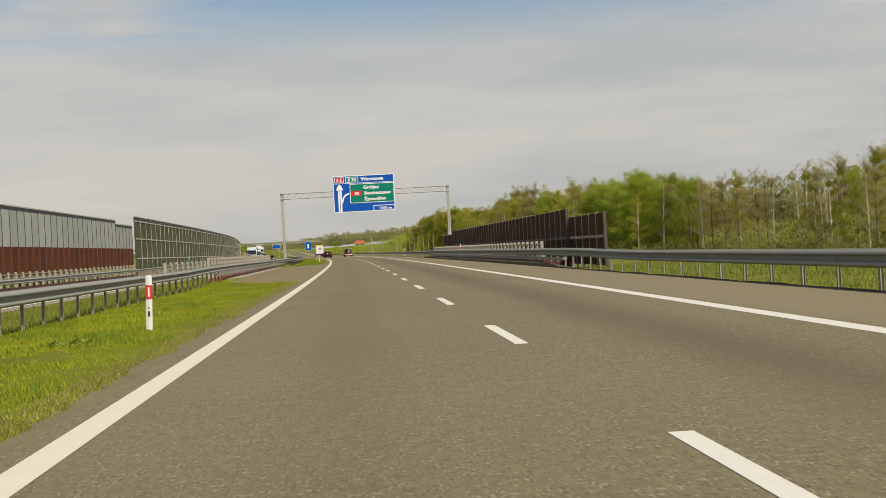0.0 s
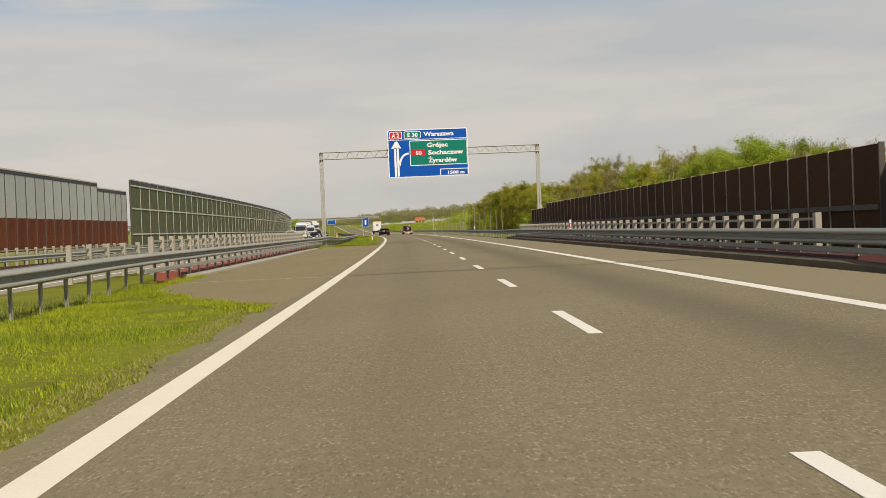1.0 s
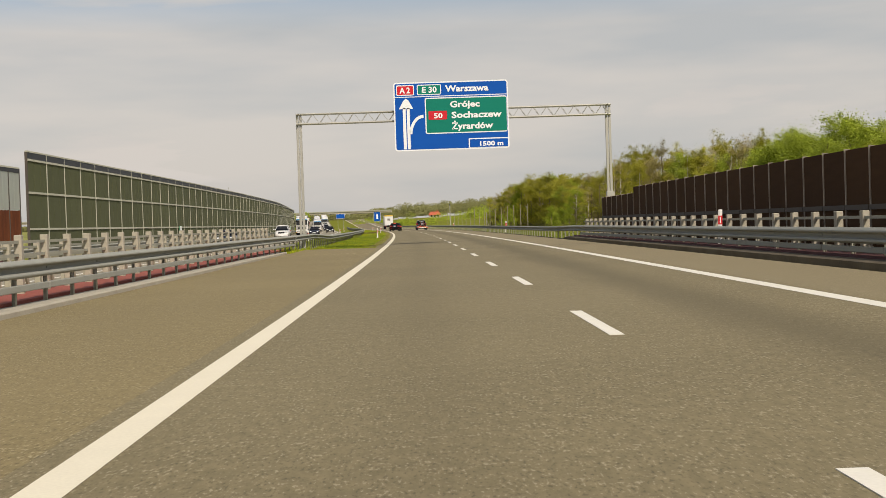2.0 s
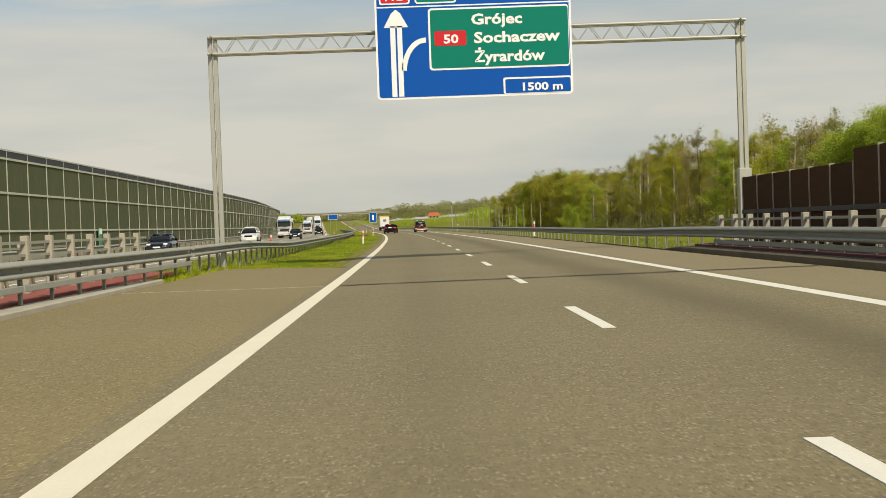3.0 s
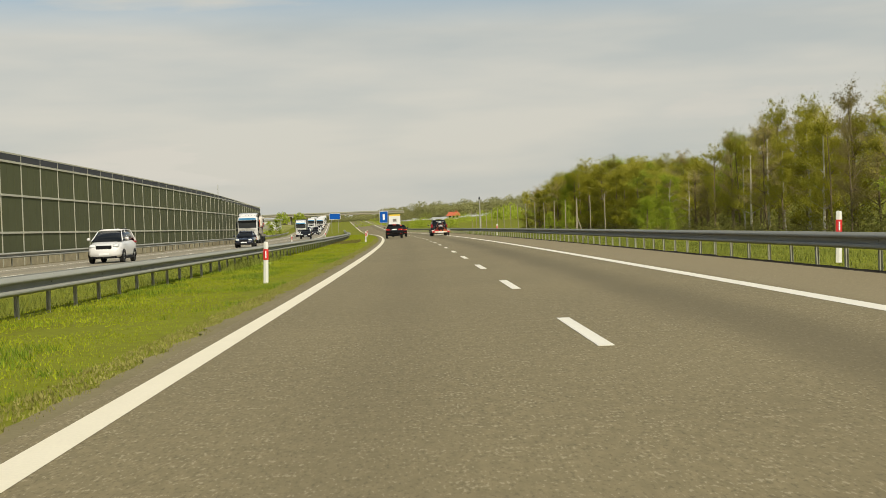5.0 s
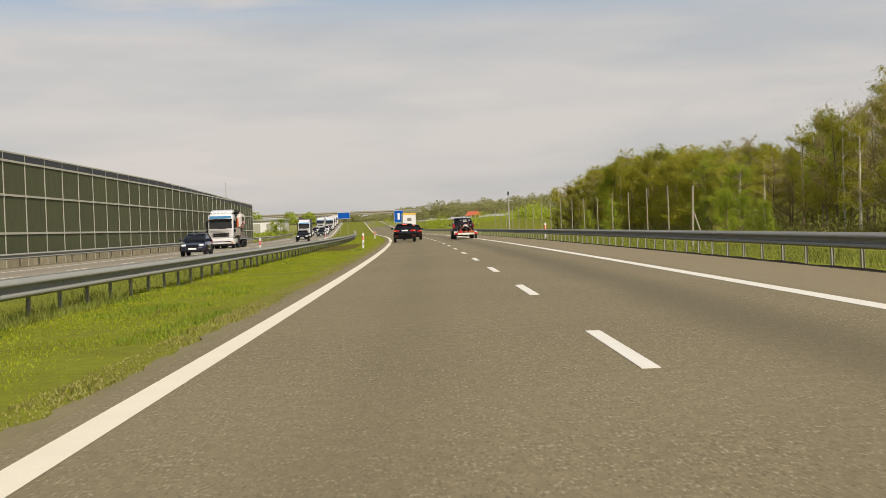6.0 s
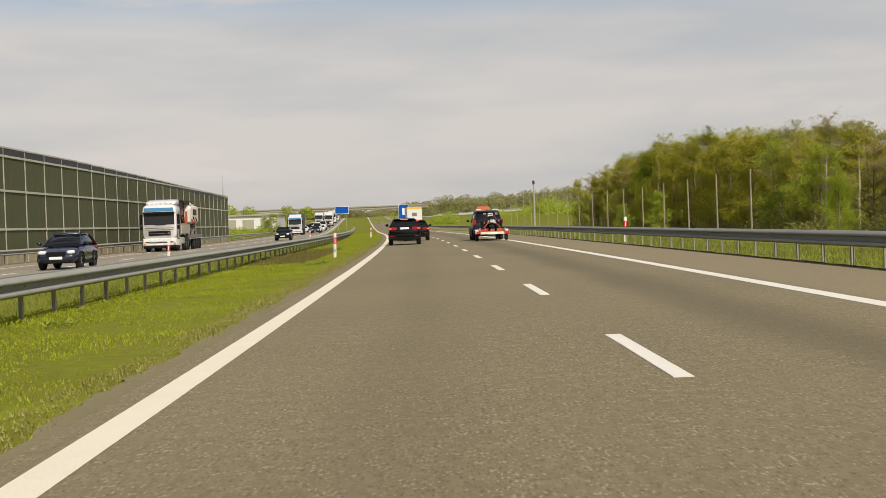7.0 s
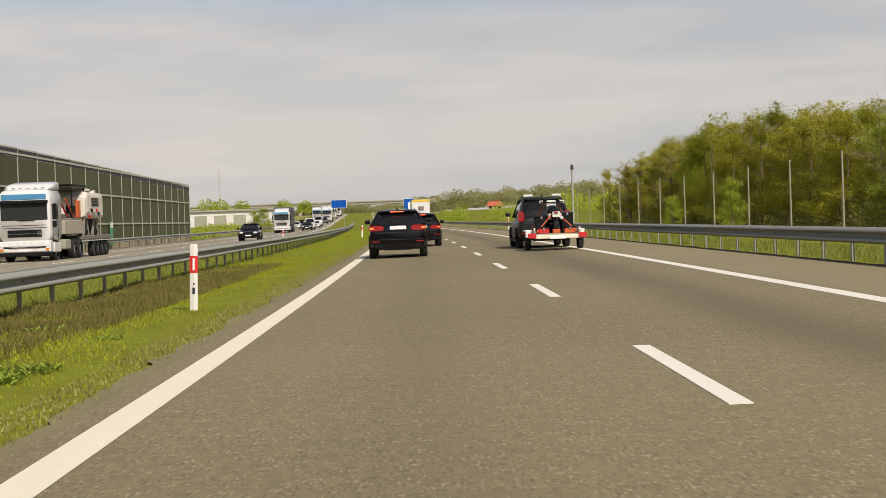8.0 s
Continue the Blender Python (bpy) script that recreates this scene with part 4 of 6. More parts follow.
def car(name, label, paint, length=4.45, width=1.84, height=1.57, lit=True, rear=0.36, bonnet=1.25, rim=DARK_RIM, front=False, spoiler=True, belt_at=0.66, narrow=0.26, upright=False):
    """A car with its tail at y = 0 and its nose at y = length."""
    root = thing(name, label, "car")
    w, h, L = width / 2, height, length
    belt = belt_at * h
    bm = B()
    loft(bm, [ring(0.00, w * 0.82, 0.44, belt - 0.12, p=4, taper=0.06), ring(0.04, w * 0.92, 0.34, belt - 0.05, p=4, taper=0.07), ring(0.20, w * 0.99, 0.27, belt + 0.02, p=4.5, taper=0.07), ring(0.7, w, 0.25, belt + 0.03, p=5, taper=0.06),
              ring(L * 0.5, w, 0.24, belt, p=5, taper=0.05), ring(L - bonnet, w * 0.99, 0.24, belt - 0.04, p=5, taper=0.05), ring(L - 0.5, w * 0.96, 0.26, belt - 0.16, p=4.5, taper=0.04), ring(L - 0.12, w * 0.88, 0.30, belt - 0.27, p=4), ring(L, w * 0.74, 0.36, belt - 0.37, p=4)])
    part("body", bm, paint, root, "", True)
    # cabin: glass all round under a painted roof
    bm = B()
    loft(bm, [ring(0.14, w * 0.84, belt - 0.05, belt + 0.02, p=4), ring(0.18, w * 0.91, belt - 0.05, h - 0.09, p=3.2, skew=rear, taper=narrow), ring(0.95, w * 0.93, belt - 0.05, h - 0.03, p=3.0, skew=0.08, taper=narrow),
              ring(L * 0.48, w * 0.93, belt - 0.05, h - 0.02, p=3.0, skew=-0.1, taper=narrow), ring(L - bonnet - 0.05, w * 0.92, belt - 0.06, h - 0.12, p=3.2, skew=-0.75, taper=narrow), ring(L - bonnet + 0.10, w * 0.86, belt - 0.06, belt + 0.0, p=4, skew=-0.05)])
    part("window_glass", bm, GLASS, root, "dark tinted glass", True)
    bm = B()
    rw = 0.93 * (1 - narrow) * 0.99
    loft(bm, [ring(0.18 + rear * 0.9, w * rw * 0.93, h - 0.13, h - 0.05, p=3), ring(0.34 + rear, w * rw * 0.98, h - 0.10, h - 0.012, p=3), ring(L * 0.45, w * rw, h - 0.09, h + 0.01, p=3), ring(L - bonnet - 0.85, w * rw * 0.96, h - 0.13, h - 0.02, p=3)])
    part("roof", bm, paint, root, "", True)
    for s in (-1, 1):
        # pillars
        for ya, za, yb, zb, t in ((0.12, belt - 0.02, 0.24 + rear, h - 0.07, 0.055), (L - bonnet + 0.02, belt - 0.02, L - bonnet - 0.78, h - 0.07, 0.035), (L * 0.46, belt, L * 0.45, h - 0.06, 0.035)):
            bm = tube(B(), (s * w * 0.89, ya, za), (s * w * rw * 0.97, yb, zb - 0.03), t, t * 0.8, n=6)
            part("pillar", bm, paint, root)
        slab("sill", s * w - 0.03 * (s > 0) - 0.0, s * w + 0.03 * (s < 0), 0.9, L - 1.2, 0.22, 0.36, BLACK_TRIM, root)
        # mirrors
        bm = B()
        loft(bm, [ring(L - bonnet - 0.28, 0.07, belt + 0.02, belt + 0.14, 10, 3), ring(L - bonnet - 0.18, 0.10, belt + 0.01, belt + 0.17, 10, 3), ring(L - bonnet - 0.10, 0.06, belt + 0.04, belt + 0.14, 10, 3)])
        bmesh.ops.translate(bm, vec=(s * (w + 0.10), 0, 0), verts=bm.verts)
        part("mirror", bm, paint, root, "", True)
        for y in (0.82, L - 0.86):
            wheel(root, s * (w - 0.12), y, 0.345, 0.115, rim, s)
            bm = B()
            n = 12
            pr = []
            for k in range(n + 1):
                a = math.pi * k / n
                pr.append((y + 0.40 * math.cos(a), 0.33 + 0.40 * math.sin(a)))
            for (ya, za), (yb, zb) in zip(pr, pr[1:]):
                bm.faces.new([bm.verts.new(p) for p in ((s * (w + 0.006), ya, za), (s * (w + 0.006), yb, zb), (s * (w - 0.2), yb, zb), (s * (w - 0.2), ya, za))])
            part("wheel_arch", bm, BLACK_TRIM, root)
        # tail lamps: a wide lens that wraps round the corner, with a lit core
        x0, x1 = (s * w * 0.48, s * w * 0.985) if s > 0 else (s * w * 0.985, s * w * 0.48)
        lens = part("tail_lamp", loft(B(), [ring(0.0, w * 0.26, belt - 0.20, belt - 0.04, 14, 3), ring(0.14, w * 0.27, belt - 0.21, belt - 0.02, 14, 3.5), ring(0.42, w * 0.25, belt - 0.16, belt - 0.05, 14, 3)]), TAIL_RED, root, "red tail lamp lens")
        lens.location = (s * w * 0.715, -0.015, 0)
        if upright:
            lens.matrix_basis = Matrix.Translation((s * w * 0.86, -0.015, belt - 0.02)) @ Matrix.Diagonal((0.46, 1.0, 2.1, 1)) @ Matrix.Translation((0, 0, 0.12 - belt))
        if lit:
            slab("lamp_core", *sorted((s * w * 0.80, s * w * 0.94)), -0.03, 0.02, belt - 0.145, belt - 0.095, AMBER_LIT, root, "glowing orange lamp core")
        slab("reflector", *sorted((s * w * 0.62, s * w * 0.88)), -0.018, 0.03, 0.50, 0.54, TAIL_RED, root, "red bumper reflector")
        # exhaust trim
        bm = B()
        loft(bm, [ring(-0.03, 0.13, 0.335, 0.425, 14, 3), ring(0.05, 0.13, 0.335, 0.425, 14, 3)])
        bmesh.ops.translate(bm, vec=(s * w * 0.66, 0, 0), verts=bm.verts)
        part("exhaust", bm, BLACK_TRIM, root, "oval dark exhaust trim")
        # head lamps
        bm = B()
        loft(bm, [ring(L - 0.24, 0.17, belt - 0.34, belt - 0.19, 12, 3.5), ring(L - 0.05, 0.14, belt - 0.35, belt - 0.22, 12, 3.5)])
        bmesh.ops.translate(bm, vec=(s * w * 0.66, 0, 0), verts=bm.verts)
        part("headlamp", bm, HEAD_OFF if front else CHROME, root, "bright headlamp", True)
    slab("bumper_insert", -w * 0.80, w * 0.80, -0.015, 0.08, 0.27, 0.46, DARK_TRIM, root, "matt black bumper insert", 0.02)
    slab("skid_plate", -w * 0.45, w * 0.45, -0.02, 0.06, 0.25, 0.31, DARK_TRIM, root, "", 0.01)
    slab("tailgate_crease", -w * 0.80, w * 0.80, -0.012, 0.03, belt - 0.27, belt - 0.25, DARK_RIM, root, "", 0.004)
    slab("bumper_crease", -w * 0.86, w * 0.86, -0.012, 0.03, 0.575, 0.59, DARK_RIM, root, "", 0.004)
    plate = slab("number_plate", -0.27, 0.27, -0.028, 0.02, belt - 0.165, belt - 0.05, PLATE, root, "white number plate", 0.006)
    for k in range(7 if front else 0):
        slab("plate_bar", -0.20 + k * 0.058, -0.162 + k * 0.058, -0.031, -0.026, belt - 0.135, belt - 0.08, BLACK_PRINT, plate, "", 0.0)
    slab("plate_strip", -0.268, -0.232, -0.031, -0.026, belt - 0.16, belt - 0.055, SIGN_BLUE, plate, "", 0.0)
    if spoiler:
        bm = B()
        loft(bm, [ring(0.02 + rear, w * rw * 0.86, h - 0.10, h - 0.06, 14, 4), ring(0.20 + rear, w * rw * 0.93, h - 0.10, h - 0.03, 14, 4), ring(0.5 + rear, w * rw * 0.93, h - 0.08, h - 0.002, 14, 4)])
        sp = part("spoiler", bm, paint, root, "", True)
        slab("brake_light", -0.22, 0.22, 0.005 + rear, 0.05 + rear, h - 0.096, h - 0.066, TAIL_LIT if lit else TAIL_RED, sp, "high brake light strip", 0.004)
    bm = tube(B(), (0, 0.55 + rear, h), (0, 0.50 + rear, h + 0.075), 0.03, 0.006, 6)
    part("antenna", bm, paint, root)
    bm = tube(B(), (0.02, 0.17, belt + 0.05), (0.34, 0.21, belt + 0.09), 0.012, n=5)
    part("wiper", bm, BLACK_TRIM, root)
    for s in (-1, 1):
        bm = tube(B(), (s * w * rw * 0.88, 0.85 + rear, h + 0.0), (s * w * rw * 0.88, L - bonnet - 1.0, h + 0.0), 0.018, n=6)
        part("roof_rail", bm, BLACK_TRIM, root)
    # nose
    slab("grille", -w * 0.45, w * 0.45, L - 0.05, L + 0.012, belt - 0.46, belt - 0.26, BLACK_TRIM, root, "black grille", 0.02)
    slab("front_plate", -0.26, 0.26, L, L + 0.03, 0.42, 0.53, PLATE, root, "white number plate", 0.004)
    slab("front_bumper", -w * 0.72, w * 0.72, L - 0.16, L + 0.006, 0.26, 0.38, BLACK_TRIM, root, "", 0.03)
    return root


suv = car("suv", "glossy black crossover SUV with lit tail lamps on the motorway", BLACK_PAINT, 4.45, 1.86, 1.54, True, 0.52, belt_at=0.69)
suv.matrix_basis = road_pose(1.28, 322.1, 0.0)
car_b = car("car", "black hatchback with red tail lamps ahead on the motorway", BLACK_PAINT, 4.3, 1.80, 1.46, True, 0.4)
car_b.matrix_basis = road_pose(2.15, 338.5, 0.0)
tower = car("estate_suv", "dark grey off-road car towing a loaded trailer", GREY_PAINT, 4.7, 1.88, 1.80, False, 0.30, rim=RIM, spoiler=False, belt_at=0.62, narrow=0.2, upright=True)
tower.matrix_basis = road_pose(6.35, 326.8, 0.0)
for x in (-0.5, 0.5):
    o = part("roof_lamp", box(B(), x - 0.16, x + 0.16, 0.6, 0.8, 1.79, 1.88, 0.02), WHITE_PLASTIC, tower, "white roof carrier pad")
    o.matrix_parent_inverse = Matrix.Identity(4)


# trailer with machinery
def trailer():
    root = thing("trailer", "small flat trailer with red corner lamps on the motorway", "trailer")
    slab("bed", -0.72, 0.72, 0.0, 2.6, 0.46, 0.54, ZINC_POST, root, "pale ribbed loading bed")
    slab("tail_board", -0.74, 0.74, -0.05, 0.0, 0.38, 0.50, LINE, root, "pale tail board")
    bm = tube(B(), (0, 2.6, 0.48), (0, 3.7, 0.48), 0.05, n=8)
    part("drawbar", bm, ZINC_POST, root)
    for s in (-1, 1):
        slab("rail", s * 0.72 - 0.03, s * 0.72 + 0.03, 0.0, 2.6, 0.54, 0.66, ZINC_POST, root)
        slab("mudguard", *sorted((s * 0.74, s * 0.98)), 0.75, 1.55, 0.60, 0.66, WHITE_PLASTIC, root, "white mudguard", 0.02)
        slab("mudguard_flap", *sorted((s * 0.76, s * 0.96)), 0.70, 0.76, 0.42, 0.64, WHITE_PLASTIC, root, "white mudguard flap", 0.01)
        wheel(root, s * 0.86, 1.15, 0.29, 0.09, RIM, s)
        slab("tail_lamp", *sorted((s * 0.68, s * 0.94)), -0.09, -0.03, 0.40, 0.56, BRIGHT_RED, root, "red trailer lamp", 0.012)
        slab("stanchion", *sorted((s * 0.70, s * 0.75)), 0.02, 0.08, 0.54, 0.74, WHITE_PLASTIC, root)
    slab("number_plate", -0.26, 0.26, -0.075, -0.05, 0.37, 0.48, PLATE, root, "white number plate", 0.004)
    return root


tr = trailer()
tr.matrix_basis = road_pose(6.38, 323.0, 0.0)


def motorbike():
    """An off-road motorbike standing on the trailer bed, tail at y = 0.3, with tie-down straps."""
    root = thing("motorbike", "black and red off-road motorbike strapped upright on the trailer", "motorbike")
    for y in (0.62, 2.0):
        bm = B()
        n, r, w = 24, 0.32, 0.075
        prof = [(0.24, -w * 0.6), (0.29, -w), (r, -w * 0.5), (r, w * 0.5), (0.29, w), (0.24, w * 0.6)]
        vs = [[bm.verts.new((px, y + rr * math.cos(k * math.tau / n), 0.86 + rr * math.sin(k * math.tau / n))) for rr, px in prof] for k in range(n)]
        for k in range(n):
            for i in range(len(prof)):
                bm.faces.new((vs[k][i], vs[k][(i + 1) % len(prof)], vs[(k + 1) % n][(i + 1) % len(prof)], vs[(k + 1) % n][i]))
        bmesh.ops.recalc_face_normals(bm, faces=bm.faces[:])
        wh = part("wheel", bm, RUBBER, root, "black knobbly tyre")
        bm = tube(B(), (-0.05, y, 0.86), (0.05, y, 0.86), 0.06, n=10)
        for k in range(9):
            a = k * math.tau / 9
            tube(bm, (0, y, 0.86), (0, y + 0.25 * math.cos(a), 0.86 + 0.25 * math.sin(a)), 0.006, n=4)
        part("spokes", bm, CHROME, wh)
    slab("engine", -0.17, 0.17, 1.0, 1.5, 0.72, 1.08, BLACK_TRIM, root, "black engine block", 0.05)
    bm = loft(B(), [ring(0.28, 0.08, 1.24, 1.30, 12, 3), ring(0.6, 0.11, 1.18, 1.32, 12, 3), ring(1.1, 0.13, 1.16, 1.34, 12, 3)])
    part("seat", bm, BLACK_TRIM, root, "black seat", True)
    bm = loft(B(), [ring(1.05, 0.12, 1.12, 1.36, 12, 3), ring(1.3, 0.19, 1.06, 1.46, 12, 3), ring(1.62, 0.12, 1.10, 1.44, 12, 3)])
    part("tank", bm, BLACK_PAINT, root, "black fuel tank", True)
    bm = loft(B(), [ring(0.10, 0.07, 1.20, 1.23, 12, 3), ring(0.35, 0.10, 1.16, 1.22, 12, 3), ring(0.75, 0.11, 1.12, 1.20, 12, 3)])
    part("mudguard", bm, BRIGHT_RED, root, "red rear mudguard", True)
    slab("tail_plate", -0.12, 0.12, 0.16, 0.20, 1.06, 1.24, WHITE_PLASTIC, root, "white plate under the tail", 0.01)
    slab("side_panel", -0.21, -0.12, 0.5, 1.0, 0.98, 1.18, WHITE_PLASTIC, root, "white side panel", 0.03)
    slab("side_panel", 0.12, 0.21, 0.5, 1.0, 0.98, 1.18, WHITE_PLASTIC, root, "white side panel", 0.03)
    slab("screen", -0.16, 0.16, 1.62, 1.70, 1.40, 1.62, WHITE_PLASTIC, root, "white number board", 0.02)
    part("exhaust", tube(B(), (0.19, 0.35, 1.05), (0.17, 1.1, 0.85), 0.055, 0.04, 10), CHROME, root, "bright exhaust pipe")
    for s in (-1, 1):
        part("fork", tube(B(), (s * 0.10, 2.0, 0.86), (s * 0.10, 1.66, 1.52), 0.028, n=8), CHROME, root, "bright fork leg")
        part("swingarm", tube(B(), (s * 0.10, 0.62, 0.86), (s * 0.12, 1.2, 0.86), 0.03, n=6), ZINC_POST, root)
        part("handlebar", tube(B(), (0, 1.62, 1.54), (s * 0.38, 1.50, 1.58), 0.018, n=6), BLACK_TRIM, root)
        part("hand_guard", box(B(), s * 0.34 - 0.07, s * 0.34 + 0.07, 1.56, 1.62, 1.52, 1.62, 0.02), WHITE_PLASTIC, root, "white hand guard")
        part("strap", tube(B(), (s * 0.66, 0.10, 0.58), (s * 0.10, 0.5, 1.16), 0.022, n=5), ORANGE, root, "orange tie-down strap")
        part("strap", tube(B(), (s * 0.66, 2.5, 0.58), (s * 0.22, 1.6, 1.5), 0.022, n=5), ORANGE, root, "orange tie-down strap")
    part("chock", box(B(), -0.12, 0.12, 0.16, 0.42, 0.54, 0.68, 0.02), ORANGE, root, "orange wheel chock")
    return root


def crate(label, x0, x1, y0, y1, z0, z1, mat, trim):
    root = thing("tool_box", label, "box")
    slab("body", x0, x1, y0, y1, z0, z1 - 0.05, mat, root, "", 0.02)
    slab("lid", x0 - 0.012, x1 + 0.012, y0 - 0.012, y1 + 0.012, z1 - 0.05, z1, trim, root, "", 0.012)
    slab("clasp", (x0 + x1) / 2 - 0.03, (x0 + x1) / 2 + 0.03, y0 - 0.025, y0, z1 - 0.11, z1 - 0.02, CHROME, root, "", 0.004)
    return root


for thing_ in (motorbike(), crate("orange-red plastic tool box on the trailer bed", -0.60, -0.24, 0.12, 0.60, 0.54, 0.76, BRIGHT_RED, BLACK_TRIM), crate("orange plastic tool box on the trailer bed", 0.26, 0.62, 0.15, 0.62, 0.54, 0.76, ORANGE, BLACK_TRIM),
               crate("black plastic crate on the trailer bed", -0.62, -0.22, 0.75, 1.5, 0.54, 1.12, BLACK_TRIM, BLACK_TRIM), crate("black equipment case on the trailer bed", 0.24, 0.62, 0.8, 1.5, 0.54, 1.22, BLACK_TRIM, DARK_RIM)):
    thing_.matrix_basis = road_pose(6.38, 323.0, 0.0)

# oncoming cars: nose towards the camera
van = car("van", "white panel van on the oncoming carriageway", WHITE_PAINT, 4.6, 1.86, 1.82, False, 0.12, 0.95, RIM, True, False)
van.matrix_basis = road_pose(-14.3, 249.5, 0.0, 180)
hatch = car("car", "dark blue hatchback on the oncoming carriageway", BLUE_PAINT, 4.0, 1.72, 1.48, False, 0.3, 1.05, RIM, True)
hatch.matrix_basis = road_pose(-12.6, 301.5, 0.0, 180)
sedan = car("car", "dark saloon on the far oncoming lane by the barrier", BLUE_PAINT, 4.5, 1.8, 1.45, False, 0.4, 1.2, RIM, True)
sedan.matrix_basis = road_pose(-16.0, 203.0, 0.0, 180)
for off, y, paint, lab, hh in ((-11.6, 402, BLACK_PAINT, "black car on the oncoming carriageway", 1.5), (-12.0, 532, WHITE_PAINT, "white van among oncoming traffic", 2.1), (-15.3, 546, WHITE_PAINT, "white car among oncoming traffic", 1.5),
                               (-12.0, 520, GREY_PAINT, "grey car among oncoming traffic", 1.5), (-15.2, 572, BLACK_PAINT, "black car among oncoming traffic", 1.5), (-11.8, 553, WHITE_PAINT, "white car in the oncoming queue", 1.5),
                               (-12.0, 574, WHITE_PAINT, "white van in the oncoming queue", 2.2), (-15.2, 600, WHITE_PAINT, "white car in the far oncoming queue", 1.6), (-11.9, 608, GREY_PAINT, "grey car in the far oncoming queue", 1.5)):
    c = car("car", lab, paint, 4.4, 1.8, hh, False, 0.3, 1.1, RIM, True, False)
    c.matrix_basis = road_pose(off, y, 0.0, 180)


def truck(label, load, cab_mat=WHITE_PAINT, tarp=TARP):
    """A lorry whose nose is at y = 0 and whose tail runs to -y."""
    root = thing("truck", label, "truck")
    bm = B()
    loft(bm, [ring(-2.2, 1.22, 0.95, 3.45, 24, 8), ring(-0.35, 1.24, 0.95, 3.45, 24, 8), ring(-0.08, 1.22, 0.95, 3.38, 24, 8), ring(0.0, 1.17, 0.97, 3.25, 24, 8)])
    part("cab", bm, cab_mat, root, "", True)
    slab("windscreen", -1.10, 1.10, -0.05, 0.02, 1.98, 2.76, WINDSCREEN, root, "dark windscreen", 0.015)
    slab("wiper", -0.5, 0.3, 0.02, 0.035, 1.95, 1.98, BLACK_TRIM, root, "", 0.0)
    for z in (1.60, 1.72):
        slab("panel_gap", -1.05, 1.05, 0.0, 0.008, z, z + 0.025, BLACK_TRIM, root, "", 0.0)
    slab("visor", -1.14, 1.14, -0.14, 0.22, 2.76, 2.92, BLACK_TRIM, root, "dark sun visor", 0.03)
    slab("name_strip", -1.06, 1.06, -0.06, 0.02, 2.95, 3.22, STRIP_BLUE, root, "pale blue strip above the visor", 0.02)
    slab("grille", -0.80, 0.80, 0.0, 0.06, 1.18, 1.52, BLACK_TRIM, root, "black grille", 0.02)
    bumper = slab("bumper", -1.22, 1.22, -0.5, 0.10, 0.45, 1.0, cab_mat, root, "", 0.05)
    for k in range(4):
        bm = tube(B(), (-0.48 + k * 0.32, 0.09, 0.86), (-0.48 + k * 0.32, 0.14, 0.86), 0.11, n=12)
        part("spot_lamp", bm, HEAD_OFF, bumper, "round pale spot lamp")
    for k in range(5):
        bm = tube(B(), (-0.7 + k * 0.35, -0.3, 3.52), (-0.7 + k * 0.35, -0.22, 3.52), 0.10, n=10)
        part("roof_lamp", bm, HEAD_OFF, root, "round pale roof lamp")
    slab("number_plate", -0.27, 0.27, 0.10, 0.125, 0.50, 0.61, PLATE, bumper, "white number plate", 0.003)
    slab("skirt", -1.20, 1.20, -0.45, 0.07, 0.26, 0.45, BLACK_TRIM, bumper, "black lower skirt", 0.03)
    slab("emblem", -0.82, -0.62, 0.06, 0.07, 1.26, 1.44, CHROME, root, "bright plain emblem", 0.01)
    slab("grille_bar", -0.80, 0.80, 0.055, 0.075, 1.33, 1.36, CHROME, root, "", 0.004)
    bar = part("lamp_bar", tube(B(), (-0.72, 0.17, 0.72), (0.72, 0.17, 0.72), 0.025, n=8), CHROME, bumper, "chrome lamp bar")
    for k in range(5):
        part("bracket", tube(B(), (-0.64 + k * 0.32, 0.08, 0.72), (-0.64 + k * 0.32, 0.17, 0.72), 0.018, n=6), CHROME, bar)
    part("roof_fairing", loft(B(), [ring(-2.2, 1.15, 3.40, 3.86, 20, 6), ring(-1.2, 1.12, 3.40, 3.74, 20, 5), ring(-0.5, 1.0, 3.40, 3.50, 20, 4)]), cab_mat, root, "sloping roof fairing", True)
    part("roof_bar", tube(B(), (-0.95, -0.26, 3.50), (0.95, -0.26, 3.50), 0.03, n=8), CHROME, root, "chrome roof lamp bar")
    slab("light_bar", -1.0, 1.0, 0.08, 0.12, 0.66, 0.73, BLACK_TRIM, bumper, "", 0.01)
    for s in (-1, 1):
        slab("headlamp", *sorted((s * 0.82, s * 1.18)), 0.02, 0.12, 0.72, 0.98, HEAD_OFF, root, "bright headlamp", 0.03)
        slab("mirror", *sorted((s * 1.28, s * 1.46)), -0.35, -0.22, 2.0, 2.75, BLACK_TRIM, root, "black wing mirror", 0.04)
        slab("mirror_arm", *sorted((s * 1.18, s * 1.32)), -0.32, -0.27, 2.65, 2.70, BLACK_TRIM, root, "", 0.0)
        slab("side_window", *sorted((s * 1.225, s * 1.25)), -1.3, -0.45, 2.0, 2.7, GLASS, root, "dark side window", 0.01)
        slab("step", *sorted((s * 0.95, s * 1.24)), -1.9, -0.6, 0.42, 0.9, cab_mat, root, "", 0.03)
        slab("door_seam", *sorted((s * 1.222, s * 1.246)), -0.42, -0.40, 1.05, 2.75, BLACK_TRIM, root, "", 0.0)
        slab("door_seam", *sorted((s * 1.222, s * 1.246)), -1.42, -1.40, 1.05, 2.75, BLACK_TRIM, root, "", 0.0)
